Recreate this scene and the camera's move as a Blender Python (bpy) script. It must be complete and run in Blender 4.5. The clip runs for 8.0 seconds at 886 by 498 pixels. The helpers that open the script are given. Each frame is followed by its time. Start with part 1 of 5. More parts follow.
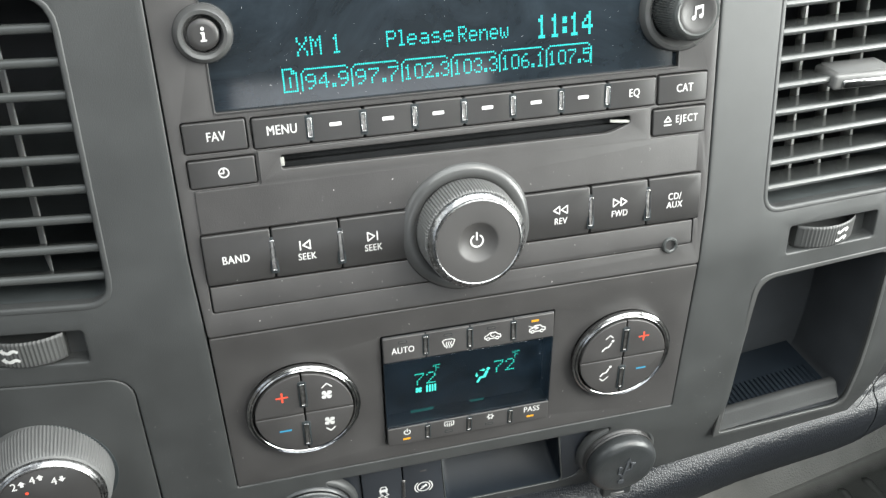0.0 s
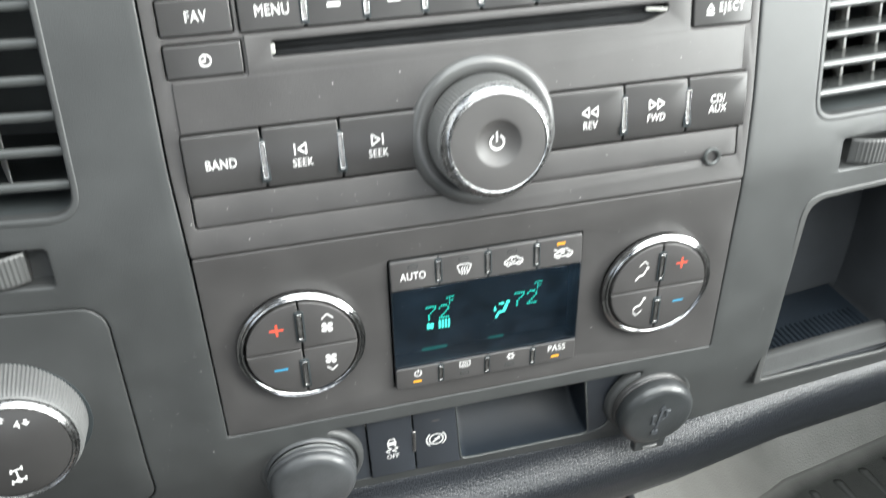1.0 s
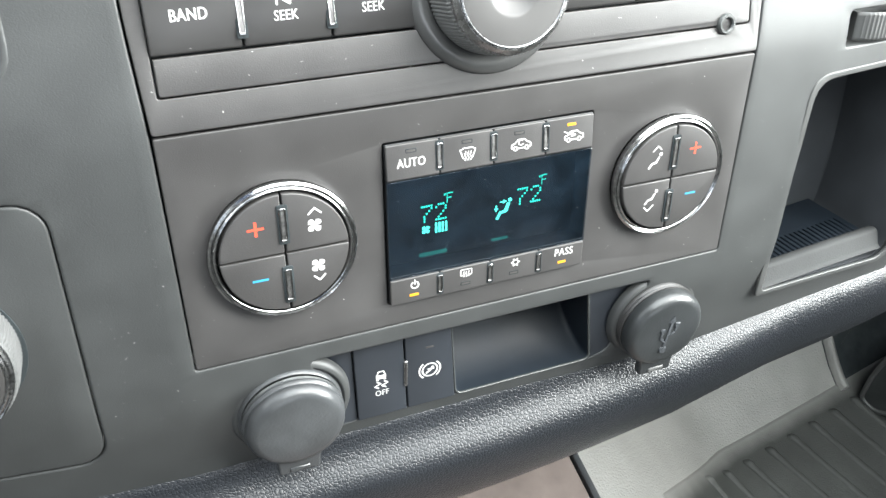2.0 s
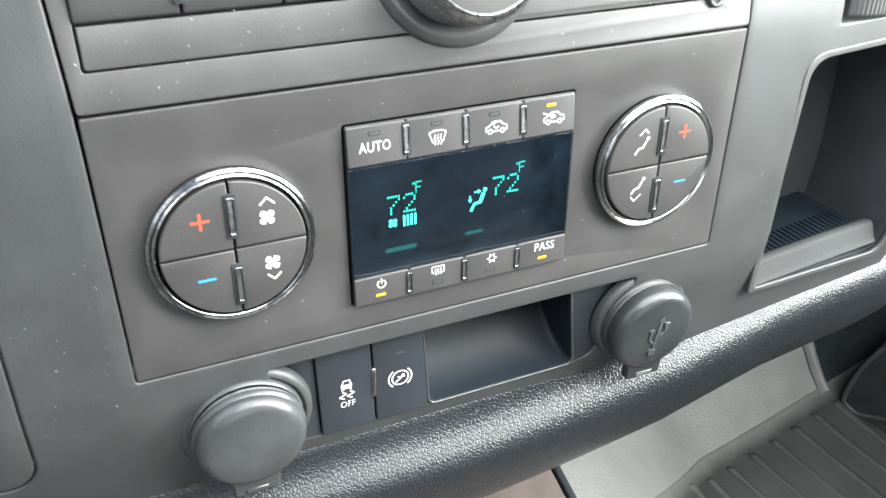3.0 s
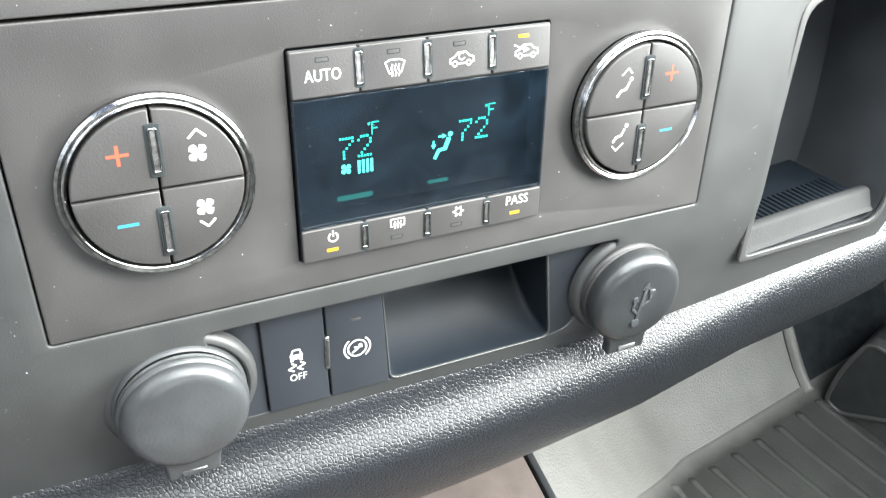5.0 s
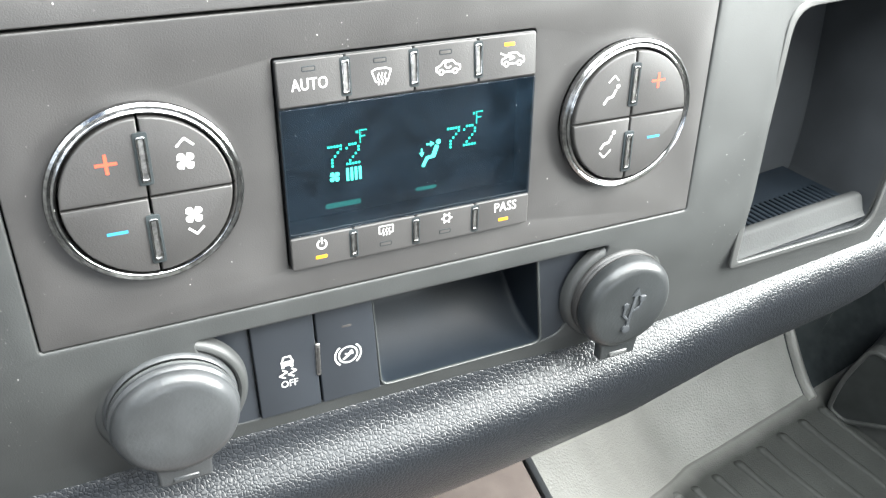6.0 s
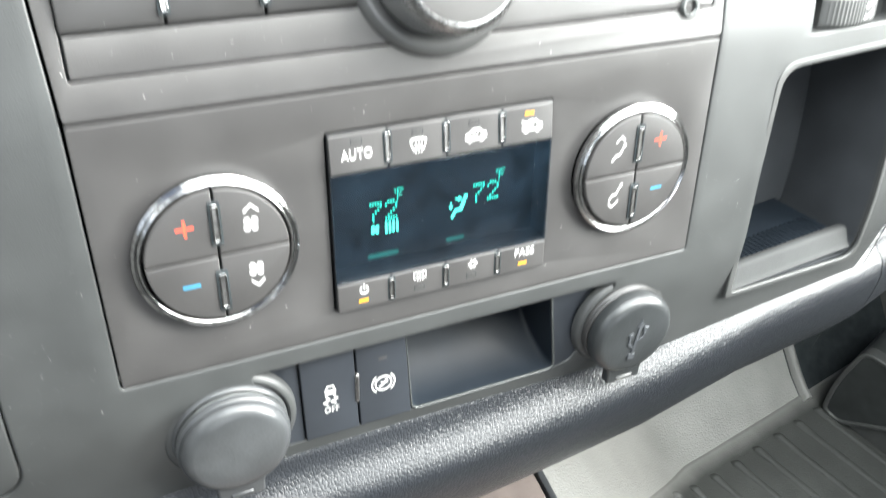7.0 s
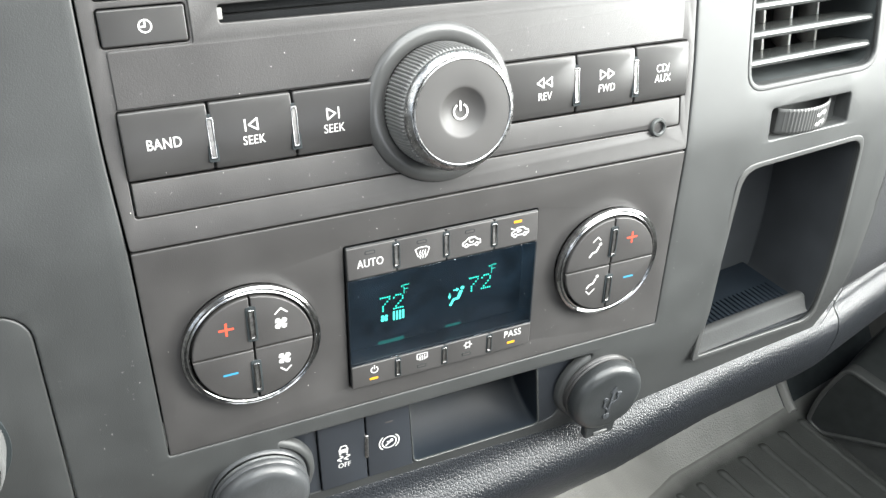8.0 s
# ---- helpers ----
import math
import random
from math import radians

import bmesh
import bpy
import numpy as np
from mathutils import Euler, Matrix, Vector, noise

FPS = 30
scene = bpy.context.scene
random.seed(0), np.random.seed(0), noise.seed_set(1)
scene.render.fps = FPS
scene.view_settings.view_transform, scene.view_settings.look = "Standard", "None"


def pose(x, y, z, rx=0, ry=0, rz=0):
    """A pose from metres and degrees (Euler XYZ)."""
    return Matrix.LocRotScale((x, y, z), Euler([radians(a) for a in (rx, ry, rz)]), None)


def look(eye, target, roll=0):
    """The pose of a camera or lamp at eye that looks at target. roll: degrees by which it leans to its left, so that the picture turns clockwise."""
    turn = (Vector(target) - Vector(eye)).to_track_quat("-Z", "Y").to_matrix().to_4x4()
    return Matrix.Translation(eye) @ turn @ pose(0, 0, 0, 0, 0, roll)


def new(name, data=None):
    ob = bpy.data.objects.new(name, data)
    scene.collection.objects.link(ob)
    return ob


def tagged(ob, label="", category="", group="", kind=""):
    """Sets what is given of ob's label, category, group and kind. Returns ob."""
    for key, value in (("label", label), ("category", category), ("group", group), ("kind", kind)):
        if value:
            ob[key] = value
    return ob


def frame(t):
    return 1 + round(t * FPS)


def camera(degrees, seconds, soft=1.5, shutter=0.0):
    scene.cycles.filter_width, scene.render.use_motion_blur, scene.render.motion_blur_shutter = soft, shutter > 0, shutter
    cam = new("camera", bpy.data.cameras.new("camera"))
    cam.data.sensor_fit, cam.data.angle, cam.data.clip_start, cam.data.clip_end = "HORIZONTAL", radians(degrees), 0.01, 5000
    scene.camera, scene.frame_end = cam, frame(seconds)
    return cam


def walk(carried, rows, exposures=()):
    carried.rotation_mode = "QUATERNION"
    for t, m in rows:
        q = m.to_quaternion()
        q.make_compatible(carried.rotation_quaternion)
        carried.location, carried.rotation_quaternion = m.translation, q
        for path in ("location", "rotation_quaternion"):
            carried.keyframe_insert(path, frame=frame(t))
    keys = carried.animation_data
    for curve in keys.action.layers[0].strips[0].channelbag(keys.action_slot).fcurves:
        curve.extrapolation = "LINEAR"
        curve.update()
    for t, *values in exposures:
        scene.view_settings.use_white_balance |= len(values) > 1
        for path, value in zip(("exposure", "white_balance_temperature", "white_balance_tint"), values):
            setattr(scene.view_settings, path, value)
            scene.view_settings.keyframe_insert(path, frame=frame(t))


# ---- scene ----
# The dashboard face is laid out in millimetres: u to the right, v up the face, n out of it towards the seats.
# FACE carries it into the world: the face leans back, its origin is the lower edge of the climate panel.
LEAN_BACK = 20.0
FACE = pose(0, 0, 0.67, -LEAN_BACK)
cam = camera(54.1, 8.0, 1.3, 0.42)
PATH = [
    (0, (-0.0775, -0.2693, 0.2757), (-0.0155, -0.0222, 0.1173), -0.49),
    (0.2, (-0.08, -0.2681, 0.2691), (-0.0173, -0.0209, 0.1111), -0.36),
    (0.5, (-0.0807, -0.258, 0.2466), (-0.0186, -0.011, 0.0879), -0.63),
    (0.7, (-0.0764, -0.2527, 0.2416), (-0.0133, -0.0057, 0.0835), -0.65),
    (1, (-0.0791, -0.2507, 0.228), (-0.0165, -0.0036, 0.07), -1.14),
    (1.2, (-0.0919, -0.2476, 0.2087), (-0.0239, -0.001, 0.0521), -1.31),
    (1.5, (-0.1091, -0.2382, 0.1934), (-0.0272, 0.0058, 0.0394), -0.94),
    (1.7, (-0.1109, -0.2321, 0.1804), (-0.0197, 0.0095, 0.0277), -0.34),
    (2.8, (-0.1039, -0.2186, 0.1603), (0.002, 0.0195, 0.0116), 0.17),
    (3, (-0.1008, -0.2095, 0.1518), (0.007, 0.0283, 0.004), 0.23),
    (3.2, (-0.0975, -0.2008, 0.1387), (0.0113, 0.0377, -0.0071), 0.08),
    (3.5, (-0.0987, -0.1953, 0.1319), (0.0125, 0.0421, -0.0139), 0.45),
    (4, (-0.0943, -0.1979, 0.1316), (0.0194, 0.0395, -0.0124), 0.65),
    (4.5, (-0.0904, -0.1981, 0.1277), (0.0234, 0.0397, -0.0155), 0.68),
    (4.7, (-0.0899, -0.1963, 0.124), (0.024, 0.0411, -0.0199), 0.77),
    (5.8, (-0.085, -0.1964, 0.1244), (0.0311, 0.0381, -0.0222), 1.15),
    (6, (-0.0853, -0.2001, 0.1243), (0.0282, 0.0384, -0.018), 0.48),
    (6.5, (-0.0911, -0.2029, 0.1286), (0.022, 0.0351, -0.0147), 0.47),
    (6.8, (-0.0995, -0.2068, 0.1315), (0.0164, 0.031, -0.0099), 0.31),
    (7, (-0.1019, -0.2144, 0.1523), (0.0115, 0.0231, 0.0083), 0.39),
    (7.1, (-0.1045, -0.218, 0.1664), (0.0099, 0.0192, 0.0228), 0.25),
    (7.2, (-0.1081, -0.2255, 0.1828), (0.007, 0.0123, 0.0406), 0.28),
    (7.3, (-0.1104, -0.2302, 0.1964), (0.0043, 0.0069, 0.0528), 0.54),
    (7.4, (-0.1103, -0.2343, 0.2057), (0.0028, 0.0026, 0.0605), 0.75),
    (7.5, (-0.1094, -0.2355, 0.2092), (0.003, 0.0007, 0.0623), 1.12),
    (8, (-0.111, -0.2342, 0.2048), (0.0008, 0.0015, 0.0567), 1.16),
]
EXPOSURES = [(0.0, 0.12, 6500, 10), (0.7, 0.30, 6450, 10), (1.5, 0.95, 6370, 10), (3.0, 1.14, 6370, 10), (4.0, 1.46, 6380, 10), (4.5, 1.48, 6430, 10), (6.5, 1.48, 6430, 10), (7.0, 1.48, 6430, 10), (7.2, 1.42, 6460, 10), (7.5, 1.06, 6500, 11), (8.0, 0.84, 6500, 11)]
walk(cam, [(t, FACE @ look(eye, target, roll)) for t, eye, target, roll in PATH], EXPOSURES)

# ---------------------------------------------------------------- world and light
world = bpy.data.worlds.new("sky")
scene.world = world
world.use_nodes = True
wn = world.node_tree.nodes
sky = wn.new("ShaderNodeTexSky")
sky.sky_type, sky.sun_disc = "NISHITA", False
sky.sun_elevation, sky.sun_rotation = radians(50), radians(120)
sky.air_density, sky.dust_density = 1.0, 3.0
world.node_tree.links.new(sky.outputs[0], wn["Background"].inputs[0])
wn["Background"].inputs[1].default_value = 0.10


def window_light(name, place, aim, w, h, watts, colour):
    data = bpy.data.lights.new(name, "AREA")
    data.shape, data.size, data.size_y, data.energy, data.color = "RECTANGLE", w, h, watts, colour
    ob = new(name, data)
    ob.matrix_world = look(place, aim)
    return ob


window_light("daylight_windscreen", (0.23, -0.08, 1.13), (0.16, -0.40, 0.315), 0.78, 0.74, 11.5, (0.955, 1.0, 0.975))
window_light("daylight_windscreen_driver_side", (-0.42, 0.0, 1.05), (-0.24, -0.22, 0.62), 0.50, 0.30, 0.9, (0.955, 1.0, 0.975))
window_light("daylight_passenger_window", (1.03, -0.40, 1.11), (0.0, -0.25, 0.80), 0.82, 0.46, 29, (0.965, 1.0, 0.96))
window_light("daylight_driver_window", (-0.83, -0.50, 1.16), (0.0, -0.35, 0.85), 0.84, 0.42, 0.8, (0.96, 1.0, 0.98))
window_light("daylight_rear_window", (0.03, -1.74, 1.27), (0.0, 0.0, 0.80), 1.20, 0.22, 3.0, (0.95, 0.98, 1.0))

sun_data = bpy.data.lights.new("sun", "SUN")
sun_data.energy, sun_data.angle, sun_data.color = 1.0, radians(12), (1.0, 0.97, 0.92)
sun = new("sun", sun_data)
sun.matrix_world = look((3, -2, 5), (0, 0, 0))


# ---------------------------------------------------------------- materials
def node(nt, kind, **values):
    n = nt.nodes.new(kind)
    for key, value in values.items():
        n.inputs[key.replace("_", " ")].default_value = value
    return n


def base_material(name):
    m = bpy.data.materials.new(name)
    m.use_nodes = True
    return m, m.node_tree, m.node_tree.nodes["Principled BSDF"]


def plastic(name, colour, rough=0.5, grain=0.0, grain_size=2500.0, mottle=0.15, specular=0.5, blotch=60.0, relief=0.0002):
    """Moulded plastic: a slightly uneven colour and gloss, and a fine moulded grain."""
    m, nt, b = base_material(name)
    co = node(nt, "ShaderNodeTexCoord")
    big = node(nt, "ShaderNodeTexNoise", Scale=blotch, Detail=4.0)
    nt.links.new(co.outputs["Object"], big.inputs["Vector"])
    ramp = node(nt, "ShaderNodeMapRange")
    ramp.inputs["From Min"].default_value, ramp.inputs["From Max"].default_value = 0.3, 0.7
    ramp.inputs["To Min"].default_value, ramp.inputs["To Max"].default_value = 1 - mottle, 1 + mottle
    nt.links.new(big.outputs["Fac"], ramp.inputs["Value"])
    mul = node(nt, "ShaderNodeVectorMath")
    mul.operation = "SCALE"
    mul.inputs[0].default_value = colour
    nt.links.new(ramp.outputs[0], mul.inputs["Scale"])
    nt.links.new(mul.outputs[0], b.inputs["Base Color"])
    fine = node(nt, "ShaderNodeTexNoise", Scale=grain_size, Detail=2.0)
    nt.links.new(co.outputs["Object"], fine.inputs["Vector"])
    rr = node(nt, "ShaderNodeMapRange")
    rr.inputs["To Min"].default_value, rr.inputs["To Max"].default_value = rough - 0.06, rough + 0.06
    nt.links.new(big.outputs["Fac"], rr.inputs["Value"])
    nt.links.new(rr.outputs[0], b.inputs["Roughness"])
    b.inputs["Specular IOR Level"].default_value = specular
    if grain:
        bump = node(nt, "ShaderNodeBump", Strength=grain, Distance=relief)
        nt.links.new(fine.outputs["Fac"], bump.inputs["Height"])
        nt.links.new(bump.outputs[0], b.inputs["Normal"])
    return m


def leather(name, colour, rough=0.4, cells_per_m=790.0, relief=0.42, deep=0.00038):
    """Pebbled vinyl: small cells with deep creases between them."""
    m, nt, b = base_material(name)
    co = node(nt, "ShaderNodeTexCoord")
    warp = node(nt, "ShaderNodeTexNoise", Scale=300.0, Detail=2.0)
    nt.links.new(co.outputs["Object"], warp.inputs["Vector"])
    mixv = node(nt, "ShaderNodeMix")
    mixv.data_type = "VECTOR"
    mixv.inputs[0].default_value = 0.0009
    nt.links.new(co.outputs["Object"], mixv.inputs[4])
    nt.links.new(warp.outputs["Color"], mixv.inputs[5])
    cells = node(nt, "ShaderNodeTexVoronoi", Scale=cells_per_m)
    cells.feature = "F1"
    creases = node(nt, "ShaderNodeTexVoronoi", Scale=cells_per_m)
    creases.feature = "DISTANCE_TO_EDGE"
    nt.links.new(mixv.outputs[1], creases.inputs["Vector"])
    crease = node(nt, "ShaderNodeMapRange")
    crease.inputs["From Max"].default_value, crease.inputs["To Max"].default_value = 0.22, 0.45
    crease.interpolation_type = "SMOOTHSTEP"
    nt.links.new(creases.outputs["Distance"], crease.inputs["Value"])
    nt.links.new(mixv.outputs[1], cells.inputs["Vector"])
    prof = node(nt, "ShaderNodeMath")
    prof.operation = "MULTIPLY"
    nt.links.new(cells.outputs["Distance"], prof.inputs[0])
    nt.links.new(cells.outputs["Distance"], prof.inputs[1])
    dome = node(nt, "ShaderNodeMath")
    dome.operation = "MULTIPLY_ADD"
    dome.inputs[1].default_value = -0.25
    nt.links.new(prof.outputs[0], dome.inputs[0])
    nt.links.new(crease.outputs[0], dome.inputs[2])
    bump = node(nt, "ShaderNodeBump", Strength=relief, Distance=deep)
    nt.links.new(dome.outputs[0], bump.inputs["Height"])
    nt.links.new(bump.outputs[0], b.inputs["Normal"])
    big = node(nt, "ShaderNodeTexNoise", Scale=25.0, Detail=3.0)
    nt.links.new(co.outputs["Object"], big.inputs["Vector"])
    col = node(nt, "ShaderNodeMix")
    col.data_type = "RGBA"
    col.inputs[6].default_value = (*[c * 0.8 for c in colour], 1)
    col.inputs[7].default_value = (*[c * 1.2 for c in colour], 1)
    nt.links.new(big.outputs["Fac"], col.inputs[0])
    nt.links.new(col.outputs[2], b.inputs["Base Color"])
    b.inputs["Roughness"].default_value = rough
    b.inputs["Specular IOR Level"].default_value = 0.42
    return m


def metal(name, colour, rough):
    m, nt, b = base_material(name)
    co = node(nt, "ShaderNodeTexCoord")
    n = node(nt, "ShaderNodeTexNoise", Scale=400.0, Detail=3.0)
    nt.links.new(co.outputs["Object"], n.inputs["Vector"])
    rr = node(nt, "ShaderNodeMapRange")
    rr.inputs["To Min"].default_value, rr.inputs["To Max"].default_value = rough * 0.6, rough * 1.5
    nt.links.new(n.outputs["Fac"], rr.inputs["Value"])
    nt.links.new(rr.outputs[0], b.inputs["Roughness"])
    pit = node(nt, "ShaderNodeTexNoise", Scale=620.0, Detail=4.0, Roughness=0.7)
    nt.links.new(co.outputs["Object"], pit.inputs["Vector"])
    worn = node(nt, "ShaderNodeMapRange")
    worn.inputs["From Min"].default_value, worn.inputs["From Max"].default_value = 0.35, 0.68
    worn.inputs["To Min"].default_value, worn.inputs["To Max"].default_value = 0.55, 1.25
    nt.links.new(pit.outputs["Fac"], worn.inputs["Value"])
    tint = node(nt, "ShaderNodeVectorMath")
    tint.operation = "SCALE"
    tint.inputs[0].default_value = colour
    nt.links.new(worn.outputs[0], tint.inputs["Scale"])
    nt.links.new(tint.outputs[0], b.inputs["Base Color"])
    bump = node(nt, "ShaderNodeBump", Strength=0.12, Distance=0.0003)
    nt.links.new(pit.outputs["Fac"], bump.inputs["Height"])
    nt.links.new(bump.outputs[0], b.inputs["Normal"])
    b.inputs["Metallic"].default_value = 1.0
    return m


def ink(name, colour, rough=0.5):
    m, nt, b = base_material(name)
    b.inputs["Base Color"].default_value, b.inputs["Roughness"].default_value = (*colour, 1), rough
    return m


def glow(name, colour, strength, body=0.1):
    m, nt, b = base_material(name)
    b.inputs["Base Color"].default_value = (*[c * body for c in colour], 1)
    b.inputs["Emission Color"].default_value, b.inputs["Emission Strength"].default_value = (*colour, 1), strength
    return m


def screen(name, colour):
    """Smoked, dusty window of a display."""
    m, nt, b = base_material(name)
    co = node(nt, "ShaderNodeTexCoord")
    n = node(nt, "ShaderNodeTexNoise", Scale=70.0, Detail=5.0)
    nt.links.new(co.outputs["Object"], n.inputs["Vector"])
    rr = node(nt, "ShaderNodeMapRange")
    rr.inputs["To Min"].default_value, rr.inputs["To Max"].default_value = 0.05, 0.13
    nt.links.new(n.outputs["Fac"], rr.inputs["Value"])
    nt.links.new(rr.outputs[0], b.inputs["Roughness"])
    smear = node(nt, "ShaderNodeTexNoise", Scale=24.0, Detail=6.0, Roughness=0.65, Distortion=1.5)
    nt.links.new(co.outputs["Object"], smear.inputs["Vector"])
    lo = node(nt, "ShaderNodeMapRange")
    lo.inputs["From Min"].default_value, lo.inputs["From Max"].default_value = 0.45, 0.75
    nt.links.new(smear.outputs["Fac"], lo.inputs["Value"])
    film = node(nt, "ShaderNodeMix")
    film.data_type = "RGBA"
    film.inputs[6].default_value, film.inputs[7].default_value = (*colour, 1), (*[c * 2.2 for c in colour], 1)
    nt.links.new(lo.outputs[0], film.inputs[0])
    nt.links.new(film.outputs[2], b.inputs["Base Color"])
    return m


def pane(name, tint):
    """A smoked clear window: it lets light through, mirrors by its Fresnel gloss, and carries a thin film of dust."""
    m, nt, b = base_material(name)
    nt.nodes.remove(b)
    co = node(nt, "ShaderNodeTexCoord")
    smear = node(nt, "ShaderNodeTexNoise", Scale=60.0, Detail=6.0, Roughness=0.65, Distortion=1.2)
    nt.links.new(co.outputs["Object"], smear.inputs["Vector"])
    dust = node(nt, "ShaderNodeMapRange")
    dust.inputs["From Min"].default_value, dust.inputs["From Max"].default_value = 0.35, 0.8
    dust.inputs["To Min"].default_value, dust.inputs["To Max"].default_value = 0.005, 0.024
    nt.links.new(smear.outputs["Fac"], dust.inputs["Value"])
    clear = node(nt, "ShaderNodeBsdfTransparent", Color=(*tint, 1))
    film = node(nt, "ShaderNodeBsdfDiffuse", Color=(0.14, 0.27, 0.42, 1))
    gloss = node(nt, "ShaderNodeBsdfGlossy", Roughness=0.07)
    facing = node(nt, "ShaderNodeLayerWeight", Blend=0.5)
    steep = node(nt, "ShaderNodeMath")
    steep.operation = "POWER"
    steep.inputs[1].default_value = 4.0
    nt.links.new(facing.outputs["Facing"], steep.inputs[0])
    fres = node(nt, "ShaderNodeMath")
    fres.operation = "MULTIPLY_ADD"
    fres.inputs[1].default_value, fres.inputs[2].default_value = 0.8, 0.030
    nt.links.new(steep.outputs[0], fres.inputs[0])
    m1, m2 = node(nt, "ShaderNodeMixShader"), node(nt, "ShaderNodeMixShader")
    nt.links.new(dust.outputs[0], m1.inputs[0])
    nt.links.new(clear.outputs[0], m1.inputs[1])
    nt.links.new(film.outputs[0], m1.inputs[2])
    nt.links.new(fres.outputs[0], m2.inputs[0])
    nt.links.new(m1.outputs[0], m2.inputs[1])
    nt.links.new(gloss.outputs[0], m2.inputs[2])
    nt.links.new(m2.outputs[0], nt.nodes["Material Output"].inputs[0])
    return m


M_BEZEL = plastic("charcoal_trim", (0.0350, 0.0366, 0.0364), 0.48, 0.25, 2400, 0.12, 0.55)
M_LIP = plastic("matt_grey_lip", (0.033, 0.034, 0.034), 0.78, 0.5, 1300, 0.15, 0.25)
M_STACK = plastic("warm_black_fascia", (0.0408, 0.0389, 0.0382), 0.45, 0.28, 2600, 0.12, 0.55)
M_BUTTON = plastic("black_button", (0.029, 0.028, 0.0275), 0.36, 0.06, 3500, 0.10)
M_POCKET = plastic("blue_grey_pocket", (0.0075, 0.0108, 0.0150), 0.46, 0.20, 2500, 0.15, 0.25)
M_KNOB = plastic("knob_face_plastic", (0.043, 0.041, 0.040), 0.50, 0.10, 3500, 0.08)
M_SWITCH = plastic("blue_black_switch", (0.019, 0.022, 0.027), 0.42, 0.06, 3500, 0.10)
M_RUBBER = plastic("rubber_cap", (0.042, 0.044, 0.046), 0.34, 0.30, 900, 0.30)
M_CAP = plastic("dark_rubber_cap", (0.025, 0.027, 0.028), 0.33, 0.30, 1100, 0.25)
M_DARK = plastic("dark_plastic", (0.032, 0.035, 0.039), 0.55, 0.12, 2500, 0.15)
M_SLAT = plastic("vent_slat", (0.048, 0.051, 0.050), 0.24, 0.05, 2500, 0.10, 0.65)
M_WHEEL = plastic("hatched_wheel", (0.050, 0.051, 0.050), 0.45, 0.10, 2500, 0.12)
M_TAB = plastic("satin_vent_tab", (0.10, 0.10, 0.098), 0.36, 0.05, 2500, 0.10)
M_DUCT = plastic("grey_duct", (0.030, 0.035, 0.036), 0.6, 0.1, 2500, 0.2)
M_VANE = plastic("grey_vane", (0.36, 0.36, 0.35), 0.5, 0.05, 2500, 0.10)
M_KNURL = plastic("grey_rubber_grip", (0.088, 0.089, 0.088), 0.55, 0.15, 2500, 0.12)
M_VKNURL = plastic("satin_knurl", (0.15, 0.15, 0.147), 0.36, 0.10, 2500, 0.12)
M_COLLAR = plastic("satin_black_ring", (0.058, 0.0585, 0.058), 0.25, 0.04, 2500, 0.06)
M_LEATHER = leather("pebbled_black_vinyl", (0.011, 0.0125, 0.015), 0.32, 760.0, 0.46, 0.00040)
M_BODY = leather("grained_dash_skin", (0.020, 0.021, 0.023), 0.55)
M_CHROME = metal("chrome", (0.44, 0.44, 0.44), 0.15)
M_RIM = metal("smoked_chrome", (0.36, 0.36, 0.36), 0.26)
M_PIN = metal("satin_pin", (0.36, 0.35, 0.34), 0.38)
M_GLASS = screen("smoked_display_glass", (0.010, 0.0135, 0.017))
M_WHITE = ink("white_legend", (0.56, 0.56, 0.545))
M_RED = ink("red_legend", (0.62, 0.07, 0.035))
M_BLUE = ink("blue_legend", (0.03, 0.22, 0.36))
M_TEAL = glow("teal_display", (0.0, 0.68, 0.64), 1.55)
M_VFD = glow("teal_segments", (0.03, 0.74, 0.52), 1.7, 0.5)
M_VFD_BRIGHT = glow("bright_teal_segments", (0.08, 0.84, 0.62), 2.2, 0.5)
M_PANE = pane("smoked_display_pane", (0.70, 0.73, 0.76))
M_BOARD = plastic("display_board_black", (0.004, 0.0045, 0.005), 0.3, 0.0, 2500, 0.1)
M_TEAL_DIM = glow("teal_display_dim", (0.01, 0.50, 0.40), 0.10)
M_AMBER = glow("amber_lamp", (1.0, 0.47, 0.02), 0.95)
M_LENS_OFF = plastic("unlit_lens", (0.050, 0.046, 0.044), 0.4, 0, 2500, 0.05)
M_CREAM = plastic("cream_slot_felt", (0.26, 0.26, 0.24), 0.8, 0.1, 2500, 0.2)
M_VINYL = plastic("grey_floor_vinyl", (0.205, 0.204, 0.194), 0.46, 1.0, 420, 0.10, 0.5, 22, 0.0009)
M_MAT = plastic("shaded_rubber_mat", (0.038, 0.040, 0.0375), 0.60, 0.8, 600, 0.2, 0.30, 20, 0.0005)
# The flat floor's shade is painted in: pale vinyl grades to dark by position.
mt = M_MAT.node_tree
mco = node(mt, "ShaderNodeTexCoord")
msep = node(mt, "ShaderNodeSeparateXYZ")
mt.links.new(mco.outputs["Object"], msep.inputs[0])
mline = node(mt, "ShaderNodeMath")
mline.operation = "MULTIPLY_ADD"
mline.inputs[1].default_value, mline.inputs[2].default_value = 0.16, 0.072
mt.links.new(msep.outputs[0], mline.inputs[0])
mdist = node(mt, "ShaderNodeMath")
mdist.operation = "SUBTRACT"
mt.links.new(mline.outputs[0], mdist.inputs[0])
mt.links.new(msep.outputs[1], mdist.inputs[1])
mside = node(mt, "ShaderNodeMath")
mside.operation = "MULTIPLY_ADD"
